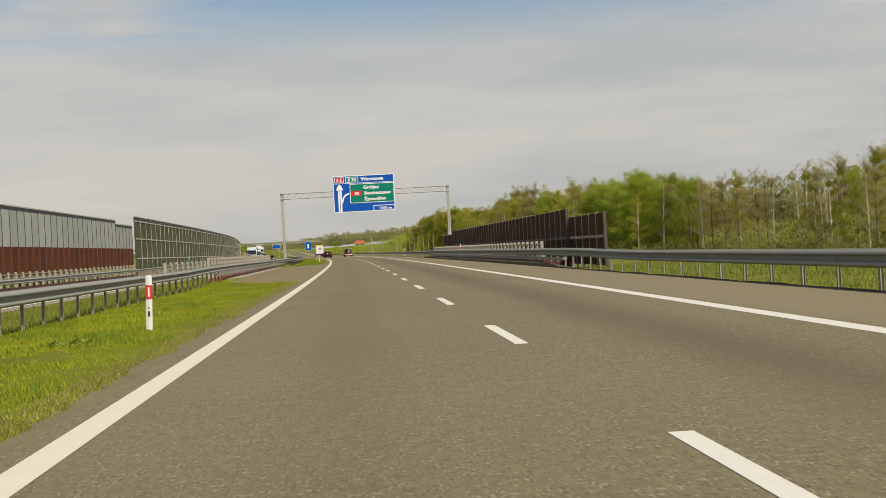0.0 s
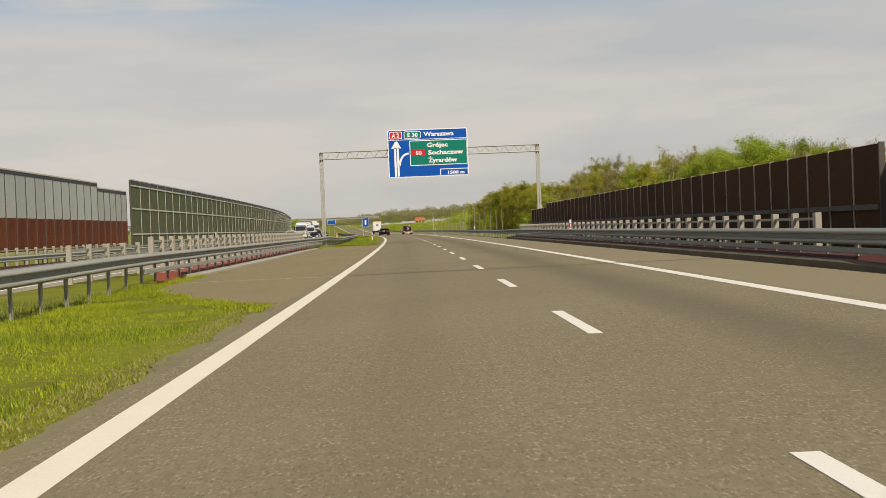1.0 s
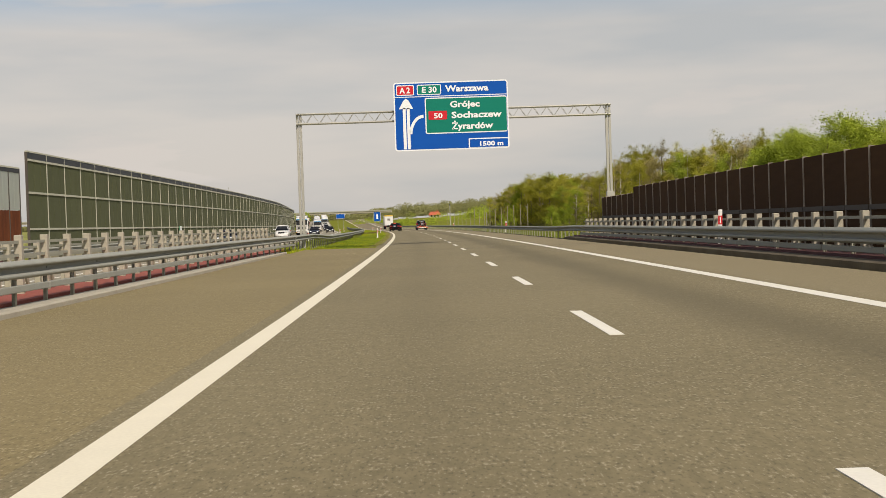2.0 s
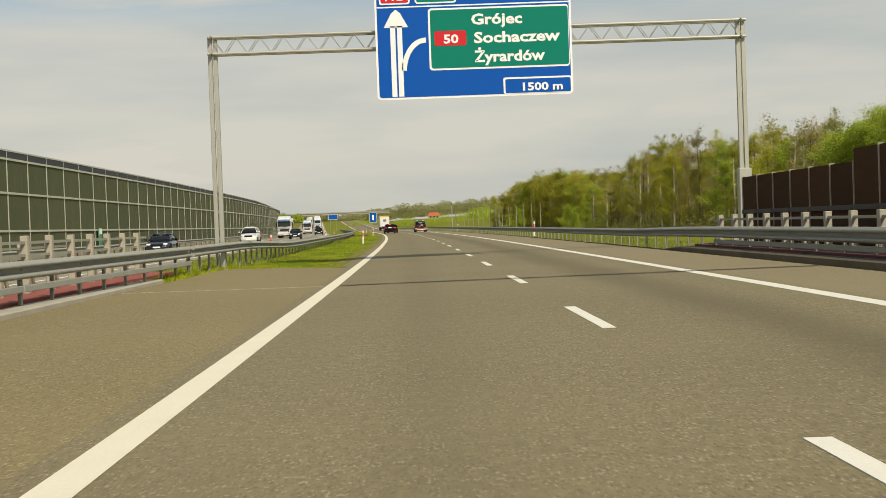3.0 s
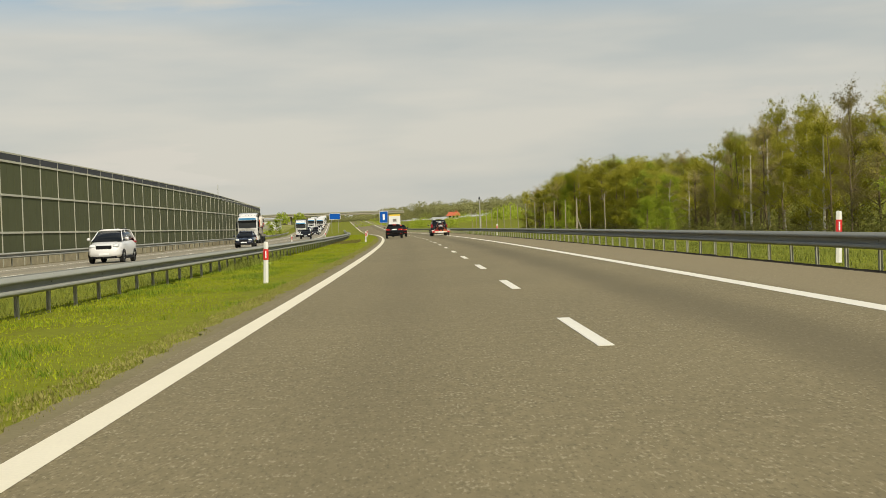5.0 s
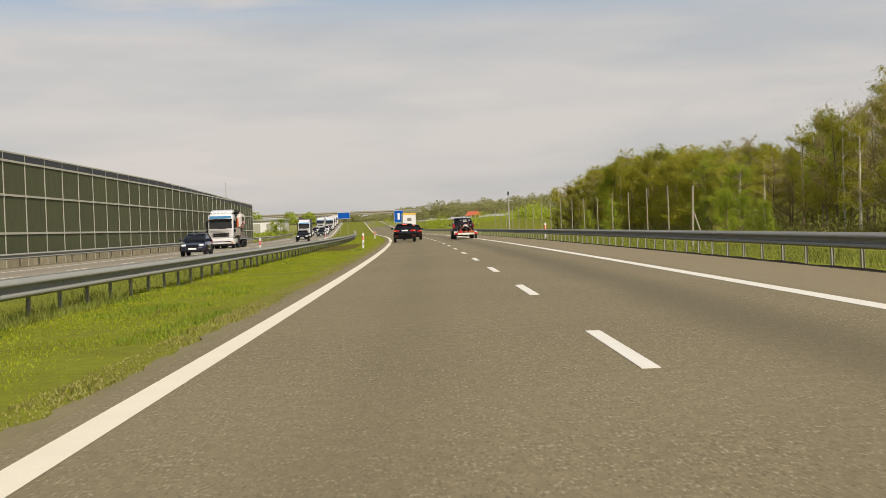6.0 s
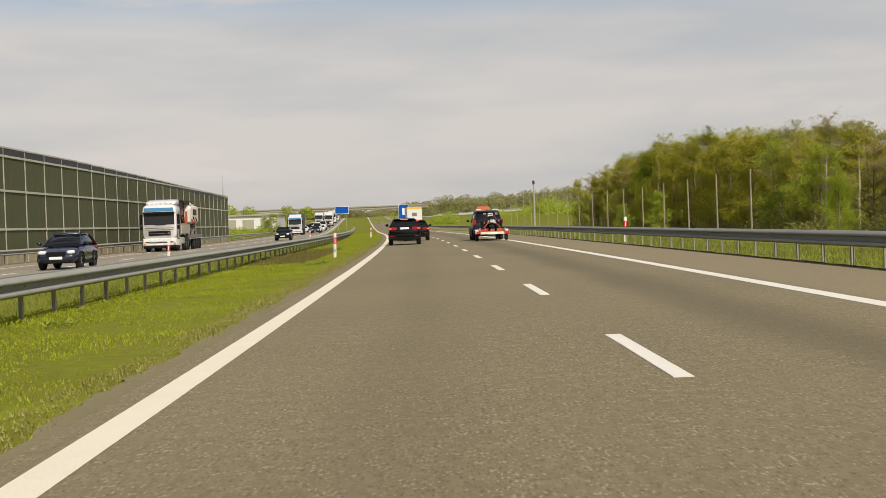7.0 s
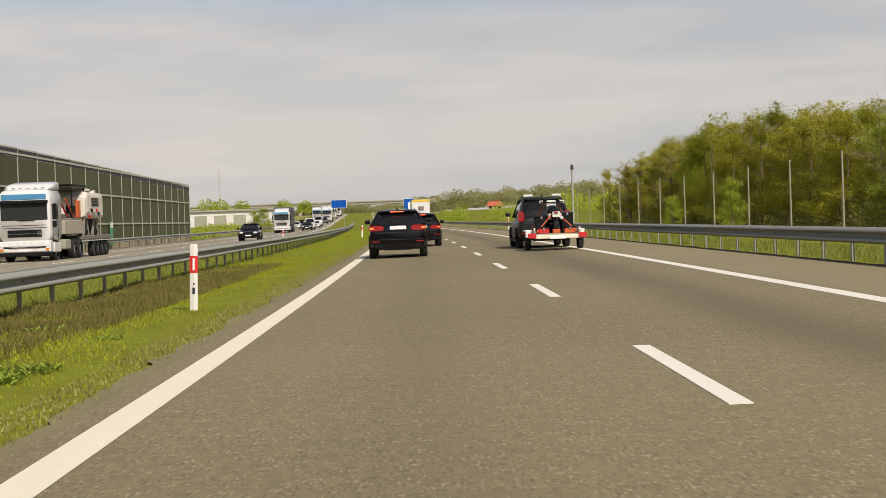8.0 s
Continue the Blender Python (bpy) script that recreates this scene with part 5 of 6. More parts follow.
        slab("door_handle", *sorted((s * 1.24, s * 1.26)), -1.34, -1.14, 1.72, 1.78, BLACK_TRIM, root, "", 0.01)
        slab("corner_lamp", *sorted((s * 1.0, s * 1.16)), 0.09, 0.125, 0.52, 0.64, AMBER, root, "amber corner lamp", 0.01)
        slab("mirror", *sorted((s * 1.26, s * 1.44)), -0.38, -0.24, 1.62, 1.92, BLACK_TRIM, root, "small black wide-angle mirror", 0.04)
        slab("tank", *sorted((s * 0.7, s * 1.2)), -4.1, -2.9, 0.5, 1.0, ZINC_POST, root, "metal fuel tank", 0.06)
        for y in (-1.25, -4.9, -6.1):
            wheel(root, s * 1.06, y, 0.50, 0.16, RIM, s)
    slab("chassis", -0.5, 0.5, -7.0, -0.6, 0.55, 0.95, BLACK_TRIM, root, "", 0.0)
    if load == "tarp":
        slab("trailer_body", -1.26, 1.26, -14.5, -2.6, 1.25, 4.0, tarp, root, "dark tarpaulin trailer body", 0.05)
        slab("trailer_frame", -1.2, 1.2, -14.5, -3.0, 1.0, 1.25, BLACK_TRIM, root)
        for s in (-1, 1):
            for y in (-11.0, -12.2, -13.4):
                wheel(root, s * 1.06, y, 0.48, 0.16, RIM, s)
    return root


big = truck("white articulated truck carrying a road machine on a low loader", "machine")
# low loader behind the big truck: part of the same rig
slab("loader_neck", -1.2, 1.2, -6.8, -2.9, 1.25, 1.95, CONCRETE, big, "grey gooseneck", 0.03)
slab("loader_deck", -1.25, 1.25, -13.5, -6.6, 0.95, 1.15, RUSTY, big, "rusty loading deck", 0.02)
for s in (-1, 1):
    for y in (-9.6, -10.7, -11.8, -12.9):
        wheel(big, s * 1.0, y, 0.42, 0.15, RIM, s)
big.matrix_basis = road_pose(-16.6, 344.0, 0.0, 180)


def road_machine():
    root = thing("road_milling_machine", "dusty white and orange road milling machine loaded on a truck", "machine")
    bm = B()
    loft(bm, [ring(-12.0, 1.02, 2.10, 3.35, 16, 7), ring(-11.8, 1.20, 2.02, 3.48, 16, 8), ring(-8.2, 1.21, 2.02, 3.50, 16, 8), ring(-7.8, 1.14, 2.12, 3.20, 16, 7)])
    part("hull", bm, DUSTY_WHITE, root, "dusty white hull")
    slab("engine_cover", -1.0, 0.9, -9.9, -8.5, 3.46, 3.66, DUSTY_WHITE, root, "white engine cover", 0.08)
    slab("undercarriage", -0.8, 0.8, -11.5, -7.0, 1.35, 2.02, BLACK_TRIM, root, "dark steel undercarriage", 0.06)
    slab("canopy", -1.05, 1.05, -8.6, -5.4, 3.74, 3.82, BLACK_TRIM, root, "dark folded canopy", 0.02)
    slab("canopy_lining", -1.0, 1.0, -8.5, -5.5, 3.68, 3.737, RUSTY, root, "", 0.0)
    for x in (-0.95, 0.95):
        for y in (-8.4, -5.6):
            part("canopy_post", tube(B(), (x, y, 1.95), (x, y, 3.72), 0.035, n=6), BLACK_TRIM, root)
    for s in (-1, 1):
        louvre = slab("louvre", *sorted((s * 1.20, s * 1.235)), -10.6, -9.0, 2.72, 3.16, BLACK_TRIM, root, "dark louvre panel", 0.01)
        for k in range(5):
            slab("slat", *sorted((s * 1.225, s * 1.25)), -10.58, -9.02, 2.76 + 0.08 * k, 2.79 + 0.08 * k, RUSTY, louvre, "", 0.0)
        for y, lean in ((-11.2, 0.25), (-9.9, -0.35), (-8.9, 0.35), (-7.8, -0.25)):
            part("strut", tube(B(), (s * 0.98, y, 1.15), (s * 0.98, y + lean, 2.08), 0.09, 0.07, 8), RUSTY, root, "dirty steel strut")
        part("track", box(B(), *sorted((s * 0.62, s * 1.02)), -11.3, -10.0, 1.16, 1.55, 0.12), BLACK_TRIM, root, "black crawler track")
        part("track", box(B(), *sorted((s * 0.62, s * 1.02)), -9.0, -7.7, 1.16, 1.55, 0.12), BLACK_TRIM, root, "black crawler track")
        part("handrail", tube(B(), (s * 1.08, -8.6, 3.50), (s * 1.08, -11.2, 3.68), 0.022, n=5), DARK_CAP, root)
        for k in range(8):
            y = -11.1 + 0.42 * k
            slab("fitting", *sorted((s * 1.19, s * 1.27)), y, y + 0.26, 2.06 + 0.17 * (k % 3), 2.24 + 0.17 * (k % 3), (RUSTY, BLACK_TRIM, BRIGHT_RED, RUSTY)[k % 4], root, "small side fitting", 0.015)
    # operator's stand between cab and hull: orange guards and hoses
    slab("stand_floor", -1.0, 1.0, -7.6, -5.4, 1.96, 2.08, RUSTY, root, "rusty stand floor", 0.02)
    slab("side_guard", 0.86, 0.98, -7.4, -6.7, 2.08, 3.0, ORANGE, root, "orange side guard", 0.03)
    slab("side_guard", -0.98, -0.86, -7.4, -6.7, 2.08, 3.0, ORANGE, root, "orange side guard", 0.03)
    slab("console", -0.35, 0.35, -6.9, -6.5, 2.08, 2.95, DUSTY_WHITE, root, "white console", 0.05)
    slab("seat_block", -0.7, 0.3, -7.5, -7.0, 2.08, 2.75, BLACK_TRIM, root, "dark operator seat", 0.06)
    for k in range(6):
        x = -0.85 + 0.34 * k
        part("hose", tube(B(), (x, -6.6, 2.05), (x * 0.8, -5.3, 3.05 - 0.1 * (k % 3)), 0.05, n=7), (ORANGE, BRIGHT_RED, BLACK_TRIM)[k % 3], root, "hydraulic hose")
    slab("conveyor", -0.5, 0.5, -7.2, -3.2, 2.0, 2.3, RUSTY, root, "grey folded conveyor", 0.05)
    for k in range(7):
        slab("top_fitting", -0.95 + 0.29 * k, -0.76 + 0.29 * k, -11.2 + 0.3 * (k % 4), -10.8 + 0.3 * (k % 4), 3.46, 3.62 + 0.07 * (k % 3), (DUSTY_WHITE, RUSTY, BLACK_TRIM)[k % 3], root, "", 0.02)
    return root


rm = road_machine()
rm.matrix_basis = big.matrix_basis.copy()
second = truck("white truck with a dark tarpaulin trailer on the oncoming road", "tarp")
second.matrix_basis = road_pose(-14.9, 494.0, 0.0, 180)
for off, y, m in ((-12.0, 632, WHITE_PAINT), (-15.2, 650, ZINC_POST), (-12.1, 690, WHITE_PAINT), (-15.3, 712, TARP), (-12.0, 752, WHITE_PAINT)):
    t2 = truck("white truck in the distant oncoming queue", "tarp", WHITE_PAINT, m)
    t2.matrix_basis = road_pose(off, y, 0.0, 180)


# box lorry ahead, seen from behind
def box_lorry():
    root = thing("box_lorry", "pale box lorry with a yellow top edge ahead", "truck")
    slab("box", -1.24, 1.24, 0.0, 7.5, 1.0, 3.9, WHITE_PAINT, root, "pale box body", 0.04)
    slab("top_edge", -1.25, 1.25, -0.03, 0.06, 3.62, 3.95, YELLOW, root, "yellow top edge", 0.02)
    slab("badge", -0.4, 0.4, -0.012, 0.0, 2.4, 3.0, RUSTY, root, "faded plain mark", 0.0)
    slab("bumper_bar", -1.2, 1.2, 0.0, 0.12, 0.45, 0.6, BLACK_TRIM, root)
    slab("cab", -1.2, 1.2, 7.7, 9.6, 0.9, 3.2, WHITE_PAINT, root, "", 0.1)
    slab("chassis", -0.5, 0.5, 0.3, 9.0, 0.6, 1.0, BLACK_TRIM, root)
    for s in (-1, 1):
        slab("tail_lamp", *sorted((s * 0.85, s * 1.2)), -0.02, 0.04, 0.75, 0.92, TAIL_RED, root)
        for y in (1.5, 2.7, 8.4):
            wheel(root, s * 1.02, y, 0.48, 0.16, RIM, s)
    return root


bl = box_lorry()
bl.matrix_basis = road_pose(6.0, 474.0, 0.0)


# ---- trees ----
def grow(rng, height, spread, bark_r, leaf_n, leaf_size, sparse, clear=0.25, lean=0.0):
    """A trunk with limbs (one bmesh) and a crown of small leaves round the twig ends (another)."""
    wood, crown_co = B(), []
    tips = []

    def limb(p, d, length, r, depth):
        steps = 3 if depth < 2 else 2
        q = p.copy()
        dd = d.copy()
        for k in range(steps):
            nd = (dd + Vector((rng.uniform(-1, 1), rng.uniform(-1, 1), rng.uniform(-0.2, 0.7))) * 0.16).normalized()
            e = q + nd * length / steps
            r1 = r * (1 - 0.55 * (k + 1) / steps) if depth else r * (1 - 0.28 * (k + 1) / steps)
            tube(wood, q, e, r, r1, 6 if depth == 0 else (4 if depth == 1 else 3), False)
            q, dd, r = e, nd, r1
            if depth >= 1:
                tips.append(q.copy())
            if depth < 3 and (depth > 0 or k == steps - 1):
                for _ in range(2 if depth == 2 else 3):
                    a = rng.uniform(0, math.tau)
                    side = Vector((math.cos(a), math.sin(a), rng.uniform(0.15, 0.9)))
                    limb(q, (dd * 0.55 + side * 0.75).normalized(), length * rng.uniform(0.42, 0.62), r * 0.55, depth + 1)

    top = height * 0.46
    p = Vector((0, 0, -0.4))
    d = Vector((lean, 0.3 * lean, 1)).normalized()
    r = bark_r
    n = 6
    for k in range(n):
        e = p + (d + Vector((rng.uniform(-1, 1), rng.uniform(-1, 1), 0)) * 0.05) * (height * 0.93 / n)
        tube(wood, p, e, r, r * 0.82, 7, False)
        p = e
        r *= 0.82
        z = p.z / height
        if z > clear:
            for _ in range(3):
                a = rng.uniform(0, math.tau)
                up = 0.35 + 0.9 * z
                limb(p, Vector((math.cos(a), math.sin(a), up)).normalized(), spread * rng.uniform(0.6, 1.0) * (1.15 - 0.65 * z), r * 0.5, 2)
    limb(p, d, height * 0.16, r, 2)
    for k in range(leaf_n):
        t = rng.choice(tips)
        g = abs(rng.gauss(0, sparse))
        a, b = rng.uniform(0, math.tau), rng.uniform(-1, 1)
        c = t + Vector((math.cos(a) * math.sqrt(1 - b * b), math.sin(a) * math.sqrt(1 - b * b), b * 0.8)) * g
        s = leaf_size * rng.uniform(0.55, 1.3)
        u = Vector((rng.uniform(-1, 1), rng.uniform(-1, 1), rng.uniform(-1, 1))).normalized()
        v = u.orthogonal().normalized()
        crown_co += [c + u * s, c + v * s * 0.7 - u * s * 0.3, c - v * s * 0.7 - u * s * 0.4]
    crown = bpy.data.meshes.new("crown")
    crown.from_pydata(crown_co, [], [(3 * k, 3 * k + 1, 3 * k + 2) for k in range(len(crown_co) // 3)])
    return wood, crown


rng = random.Random(7)
kinds = []
for i, (h, spread, br, n, size, sparse, leaf, bark, clear) in enumerate((
        (13.0, 3.2, 0.19, 17000, 0.085, 0.60, LEAF_A, BARK, 0.12), (14.5, 3.4, 0.21, 15000, 0.08, 0.55, LEAF_A, BARK, 0.15), (12.0, 3.2, 0.18, 18000, 0.09, 0.65, LEAF_B, BARK, 0.08),
        (15.0, 2.8, 0.22, 6500, 0.075, 0.45, LEAF_C, BIRCH, 0.25), (14.0, 3.3, 0.20, 10000, 0.075, 0.45, LEAF_C, BARK, 0.15), (13.5, 2.6, 0.20, 10000, 0.08, 0.5, LEAF_A, BIRCH, 0.25),
        (11.5, 3.6, 0.2, 18000, 0.092, 0.65, LEAF_B, BARK, 0.06))):
    wood, crown = grow(rng, h, spread, br, n, size, sparse, clear, rng.uniform(-0.06, 0.06))
    crown.materials.append(leaf)
    lab = ("slender yellow-green tree in first leaf", "tall spring tree with thin yellowish foliage", "leafy fresh green tree at the wood's edge", "pale-barked birch with few leaves", "nearly bare olive-brown tree in bud", "slim birch with light green leaves", "broad bright green tree")[i]
    kinds.append((h, mesh_from("trunk", wood, bark), crown, lab + " beside the motorway"))


def plant(kind, x, y, z, scale, turn, squash=1.0):
    h, trunk, crown, lab = kinds[kind]
    root = thing("tree", lab, "tree", "roadside trees")
    put("trunk", trunk, root)
    put("crown", crown, root)
    root.matrix_basis = Matrix.Translation((x, y, z)) @ Matrix.Rotation(turn, 4, "Z") @ Matrix.Diagonal((scale * squash, scale * squash, scale, 1))
    return root


def edge_of_wood(y):
    """Offset of the wood's front along the road."""
    return 47 + max(0.0, y - 545) * 0.42 + 5 * noise.noise((y * 0.02, 0.0, 2.0)) + (10 if y < 190 else 0) * (1 - max(0, (y - 150) / 40) if y > 150 else 1)


def height_at(y):
    """How tall the wood stands along the road, in metres."""
    pts = [(60, 7.5), (130, 8.8), (170, 9.8), (195, 9.4), (212, 9.4), (230, 11.2), (262, 11.8), (310, 12.8), (350, 13.8), (366, 13.4), (377, 9.4), (395, 10.4), (420, 11.6), (440, 11.9), (470, 12.8), (500, 13.0), (540, 11.2), (600, 7.8), (660, 6.0), (760, 5.0)]
    for (a, ha), (b, hb) in zip(pts, pts[1:]):
        if y <= b:
            return ha + (hb - ha) * max(0, (y - a)) / (b - a)
    return pts[-1][1]


y = 92.0
while y < 700:
    for row in range(2):
        off = edge_of_wood(y) + row * 5.5 + rng.uniform(-2.2, 2.2)
        yy = y + rng.uniform(-2.0, 2.0)
        weights = [6, 5, 1, 0.3, 4, 1, 1] if yy > 372 else [2, 4, 0.6, 1, 8, 1.5, 0.3] if yy > 290 else [4, 4, 1, 2, 5, 3, 0.5] if yy > 248 else ([1, 1, 0.6, 8, 8, 4, 0.2] if yy < 200 else [1, 0.6, 7, 0.2, 0.4, 0.5, 7])
        kind = rng.choices(range(7), weights)[0]
        want = 1.2 + height_at(yy) * rng.uniform(0.82, 1.06) * (0.86 if row == 0 else 1.0)
        s = want / kinds[kind][0]
        plant(kind, off + bend(yy), yy, -1.9 + hill(off + bend(yy), yy), s, rng.uniform(0, math.tau), rng.uniform(0.95, 1.25) * (1.3 if 202 < yy < 248 or yy > 372 else 1.0))
    y += 3.9 if y < 545 else 6.5

# trees behind the brown barrier and in the gap beside the bridge
for off, yy, kind, want in ((47, 238, 2, 9.6), (50, 252, 6, 9.8), (48, 222, 2, 9.2), (52, 205, 2, 9.0), (50, 188, 6, 9.2), (49, 268, 2, 10.2), (33, 345, 2, 5.0), (31, 322, 6, 3.6), (40, 366, 6, 4.6), (33, 410, 2, 5.2), (36, 450, 6, 4.2)):
    plant(kind, off + bend(yy), yy, -1.7, want / kinds[kind][0], rng.uniform(0, math.tau), 1.2)


# ---- low growth and distant woods, uncountable ----
def leaf_cloud(co, c, rx, ry, rz, n, size, rg):
    for _ in range(n):
        a, b = rg.uniform(0, math.tau), rg.uniform(-0.3, 1)
        q = rg.random() ** 0.4
        p = Vector((c[0] + rx * q * math.cos(a) * math.sqrt(max(0, 1 - b * b)), c[1] + ry * q * math.sin(a) * math.sqrt(max(0, 1 - b * b)), c[2] + rz * q * b))
        s = size * rg.uniform(0.5, 1.4)
        u = Vector((rg.uniform(-1, 1), rg.uniform(-1, 1), rg.uniform(-1, 1))).normalized()
        v = u.orthogonal().normalized()
        co += [p + u * s, p + v * s * 0.8 - u * s * 0.4, p - v * s * 0.8 - u * s * 0.4]


def leaf_stuff(name, co, mat, label, category):
    me = bpy.data.meshes.new(name)
    me.from_pydata(co, [], [(3 * k, 3 * k + 1, 3 * k + 2) for k in range(len(co) // 3)])
    me.materials.append(mat)
    return tagged(new(name, me), label, category, "", "stuff")


co = []
y = 90.0
while y < 620:
    off = edge_of_wood(y) - 3.5 + rng.uniform(-1.5, 3)
    leaf_cloud(co, (off + bend(y), y, -1.4), rng.uniform(1.5, 3.0), rng.uniform(1.5, 3.0), rng.uniform(1.2, 3.2), 320, 0.14, rng)
    leaf_cloud(co, (off + 9 + bend(y), y, -1.2), 3.5, 3.5, rng.uniform(3.0, 6.5), 560, 0.17, rng)
    hh = height_at(y)
    leaf_cloud(co, (off + 16 + bend(y), y, hh * 0.35), 4.0, 4.0, hh * rng.uniform(0.46, 0.66), 1300, 0.19, rng)
    y += 3.2
leaf_stuff("undergrowth", co, FAR_LEAF, "dull olive undergrowth along the wood's edge", "undergrowth")

co = []
rg = random.Random(11)
for k in range(620):
    x = rg.uniform(-330, 420)
    yy = rg.uniform(860, 1150)
    z = hill(x, yy)
    hgt = rg.uniform(5.5, 9.5) * (0.28 + 0.72 * min(max((x + 90) / 90, 0), 1))
    leaf_cloud(co, (x, yy, z + hgt * 0.30), rg.uniform(4, 8), rg.uniform(4, 8), hgt * 0.68, 720, 0.40, rg)
leaf_stuff("far_woods", co, FAR_WOOD, "hazy olive-green woods on the distant rise", "woods")
co = []
for k in range(60):
    x = rg.uniform(-40, 60)
    yy = rg.uniform(700, 850)
    leaf_cloud(co, (x + 30, yy, hill(x + 30, yy)), rg.uniform(2, 4), rg.uniform(2, 4), rg.uniform(1.5, 3.5), 260, 0.17, rg)
for x, yy, s in ((-78, 560, 3.0), (-70, 540, 2.2), (-92, 600, 4.0), (-62, 505, 1.8), (-110, 640, 4.5), (-55, 520, 2.0)):
    leaf_cloud(co, (x, yy, -0.5), s * 1.3, s * 1.3, s * 1.3, 400, 0.2, rg)
for k in range(46):
    x = rg.uniform(18, 95)
    yy = rg.uniform(640, 800)
    hgt = rg.uniform(3.5, 7.0)
    leaf_cloud(co, (x, yy, hill(x, yy) + hgt * 0.3), rg.uniform(3, 5), rg.uniform(3, 5), hgt * 0.7, 420, 0.34, rg)
for x, yy, s in ((-10.5, 640, 2.6), (-8.6, 655, 2.2), (-7.4, 662, 3.0), (-29, 660, 2.8), (-25, 676, 3.2), (-21, 690, 2.4), (2.0, 650, 2.8), (-68, 470, 1.2), (-64, 462, 1.0), (-80, 500, 1.6), (-100, 560, 2.6), (-120, 600, 3.4), (-96, 540, 1.8)):
    leaf_cloud(co, (x, yy, hill(x, yy) - 0.4), s * 1.1, s * 1.1, s, 520, 0.22, rg)
for k in range(70):
    yy = rg.uniform(430, 640)
    x = bend(yy) - 24 - abs(rg.gauss(0, 16))
    s = rg.uniform(0.4, 1.3)
    leaf_cloud(co, (x, yy, hill(x, yy) - 0.5), s * 1.6, s * 1.6, s, 220, 0.16, rg)
for x, yy, s in ((-79, 690, 3.6), (-84, 696, 4.0), (-74, 700, 3.2), (-62, 705, 3.0), (-95, 690, 4.2), (-55, 700, 2.6)):
    leaf_cloud(co, (x, yy, hill(x, yy) + 2.6), s, s, s * 1.2, 700, 0.3, rg)
leaf_stuff("far_bushes", co, LEAF_B, "yellow-green bushes on the far meadow", "bushes")

# grass blades on the verges near the lane
rg = random.Random(5)


def blades(name, y0, y1, o0, o1, count, tall, mat, label, z=-0.06, need=0.12):
    co, fc = [], []
    for k in range(count):
        yy = rg.uniform(y0, y1)
        o = rg.uniform(o0, o1)
        thick = 0.5 + 0.8 * noise.noise((o * 0.6, yy * 0.35, 4.0)) + 0.4 * noise.noise((o * 2.5, yy * 1.6, 9.0))
        if thick < need or (need > 0 and -0.8 < o < 0 and rg.random() > (-0.40 - o) / 0.40 * (0.6 + thick)):
            continue
        p = rd(o, yy, z)
        hh = tall * rg.uniform(0.5, 1.2) * min(thick + 0.25, 1.3)
        a = rg.uniform(0, math.tau)
        w = 0.006 + 0.006 * rg.random()
        lx, ly = rg.uniform(-0.6, 0.6) * hh, rg.uniform(-0.6, 0.6) * hh
        n = len(co)
        co += [(p.x - w * math.cos(a), p.y - w * math.sin(a), p.z), (p.x + w * math.cos(a), p.y + w * math.sin(a), p.z), (p.x + lx, p.y + ly, p.z + hh)]
        fc.append((n, n + 1, n + 2))
    me = bpy.data.meshes.new(name)
    me.from_pydata(co, [], fc)
    me.materials.append(mat)
    ob = new(name, me)
    return tagged(ob, label, "grass", "", "stuff")


co, fc = [], []
for k in range(9000):
    i = rg.randrange(len(rim) - 1)
    u = rg.random()
    o = rim[i][0] + (rim[i + 1][0] - rim[i][0]) * u - 0.1 + 0.22 * rg.gauss(0, 1) * (0.5 + noise.noise((i + u, 3.0, 1.0)))
    yy = rim[i][1] + (rim[i + 1][1] - rim[i][1]) * u - 0.5 + 0.7 * rg.gauss(0, 1) * (0.6 + noise.noise((i + u, 8.0, 1.0)))
    p = rd(min(o, -0.45), yy, -0.012)
    a, hh = rg.uniform(0, math.tau), rg.uniform(0.02, 0.065)
    n = len(co)
    co += [(p.x - 0.012 * math.cos(a), p.y - 0.012 * math.sin(a), p.z), (p.x + 0.012 * math.cos(a), p.y + 0.012 * math.sin(a), p.z), (p.x + rg.uniform(-0.04, 0.04), p.y + rg.uniform(-0.04, 0.04), p.z + hh)]
    fc.append((n, n + 1, n + 2))
me = bpy.data.meshes.new("grass")
me.from_pydata(co, [], fc)
me.materials.append(BLADE)
tagged(new("grass", me), "ragged short turf creeping over the paving's edge", "grass", "", "stuff")
blades("grass", -6, 55.5, -5.0, -0.5, 105000, 0.065, BLADE, "bright short spring grass in the median")
blades("grass", 55.5, 61.5, -5.1, -2.9, 7000, 0.08, BLADE, "short grass at the start of the median paving", -0.1)
blades("grass", 62, 80, -5.3, -4.5, 7000, 0.16, BLADE, "grass tuft at the bridge kerb")
blades("grass", 143.5, 150, -5.0, -0.45, 8000, 0.06, BLADE, "short grass past the end of the paving", -0.06)
blades("grass", 150, 330, -5.0, -0.45, 190000, 0.05, BLADE, "yellow-green mown grass in the median")
blades("grass", 330, 470, -5.0, -0.5, 22000, 0.09, BLADE, "yellow-green mown grass in the far median")
blades("grass", -6, 56, 10.45, 16, 26000, 0.17, ROUGH, "long roadside grass behind the guardrail", -0.2)
blades("grass", 144, 420, 10.45, 15, 80000, 0.17, ROUGH, "long roadside grass behind the guardrail", -0.2)
blades("grass", 144, 400, -8.6, -5.0, 60000, 0.24, ROUGH, "tall rough grass between the carriageways", -0.15)
blades("grass", -6, 66, -8.6, -5.0, 22000, 0.24, ROUGH, "tall rough grass between the carriageways", -0.15)

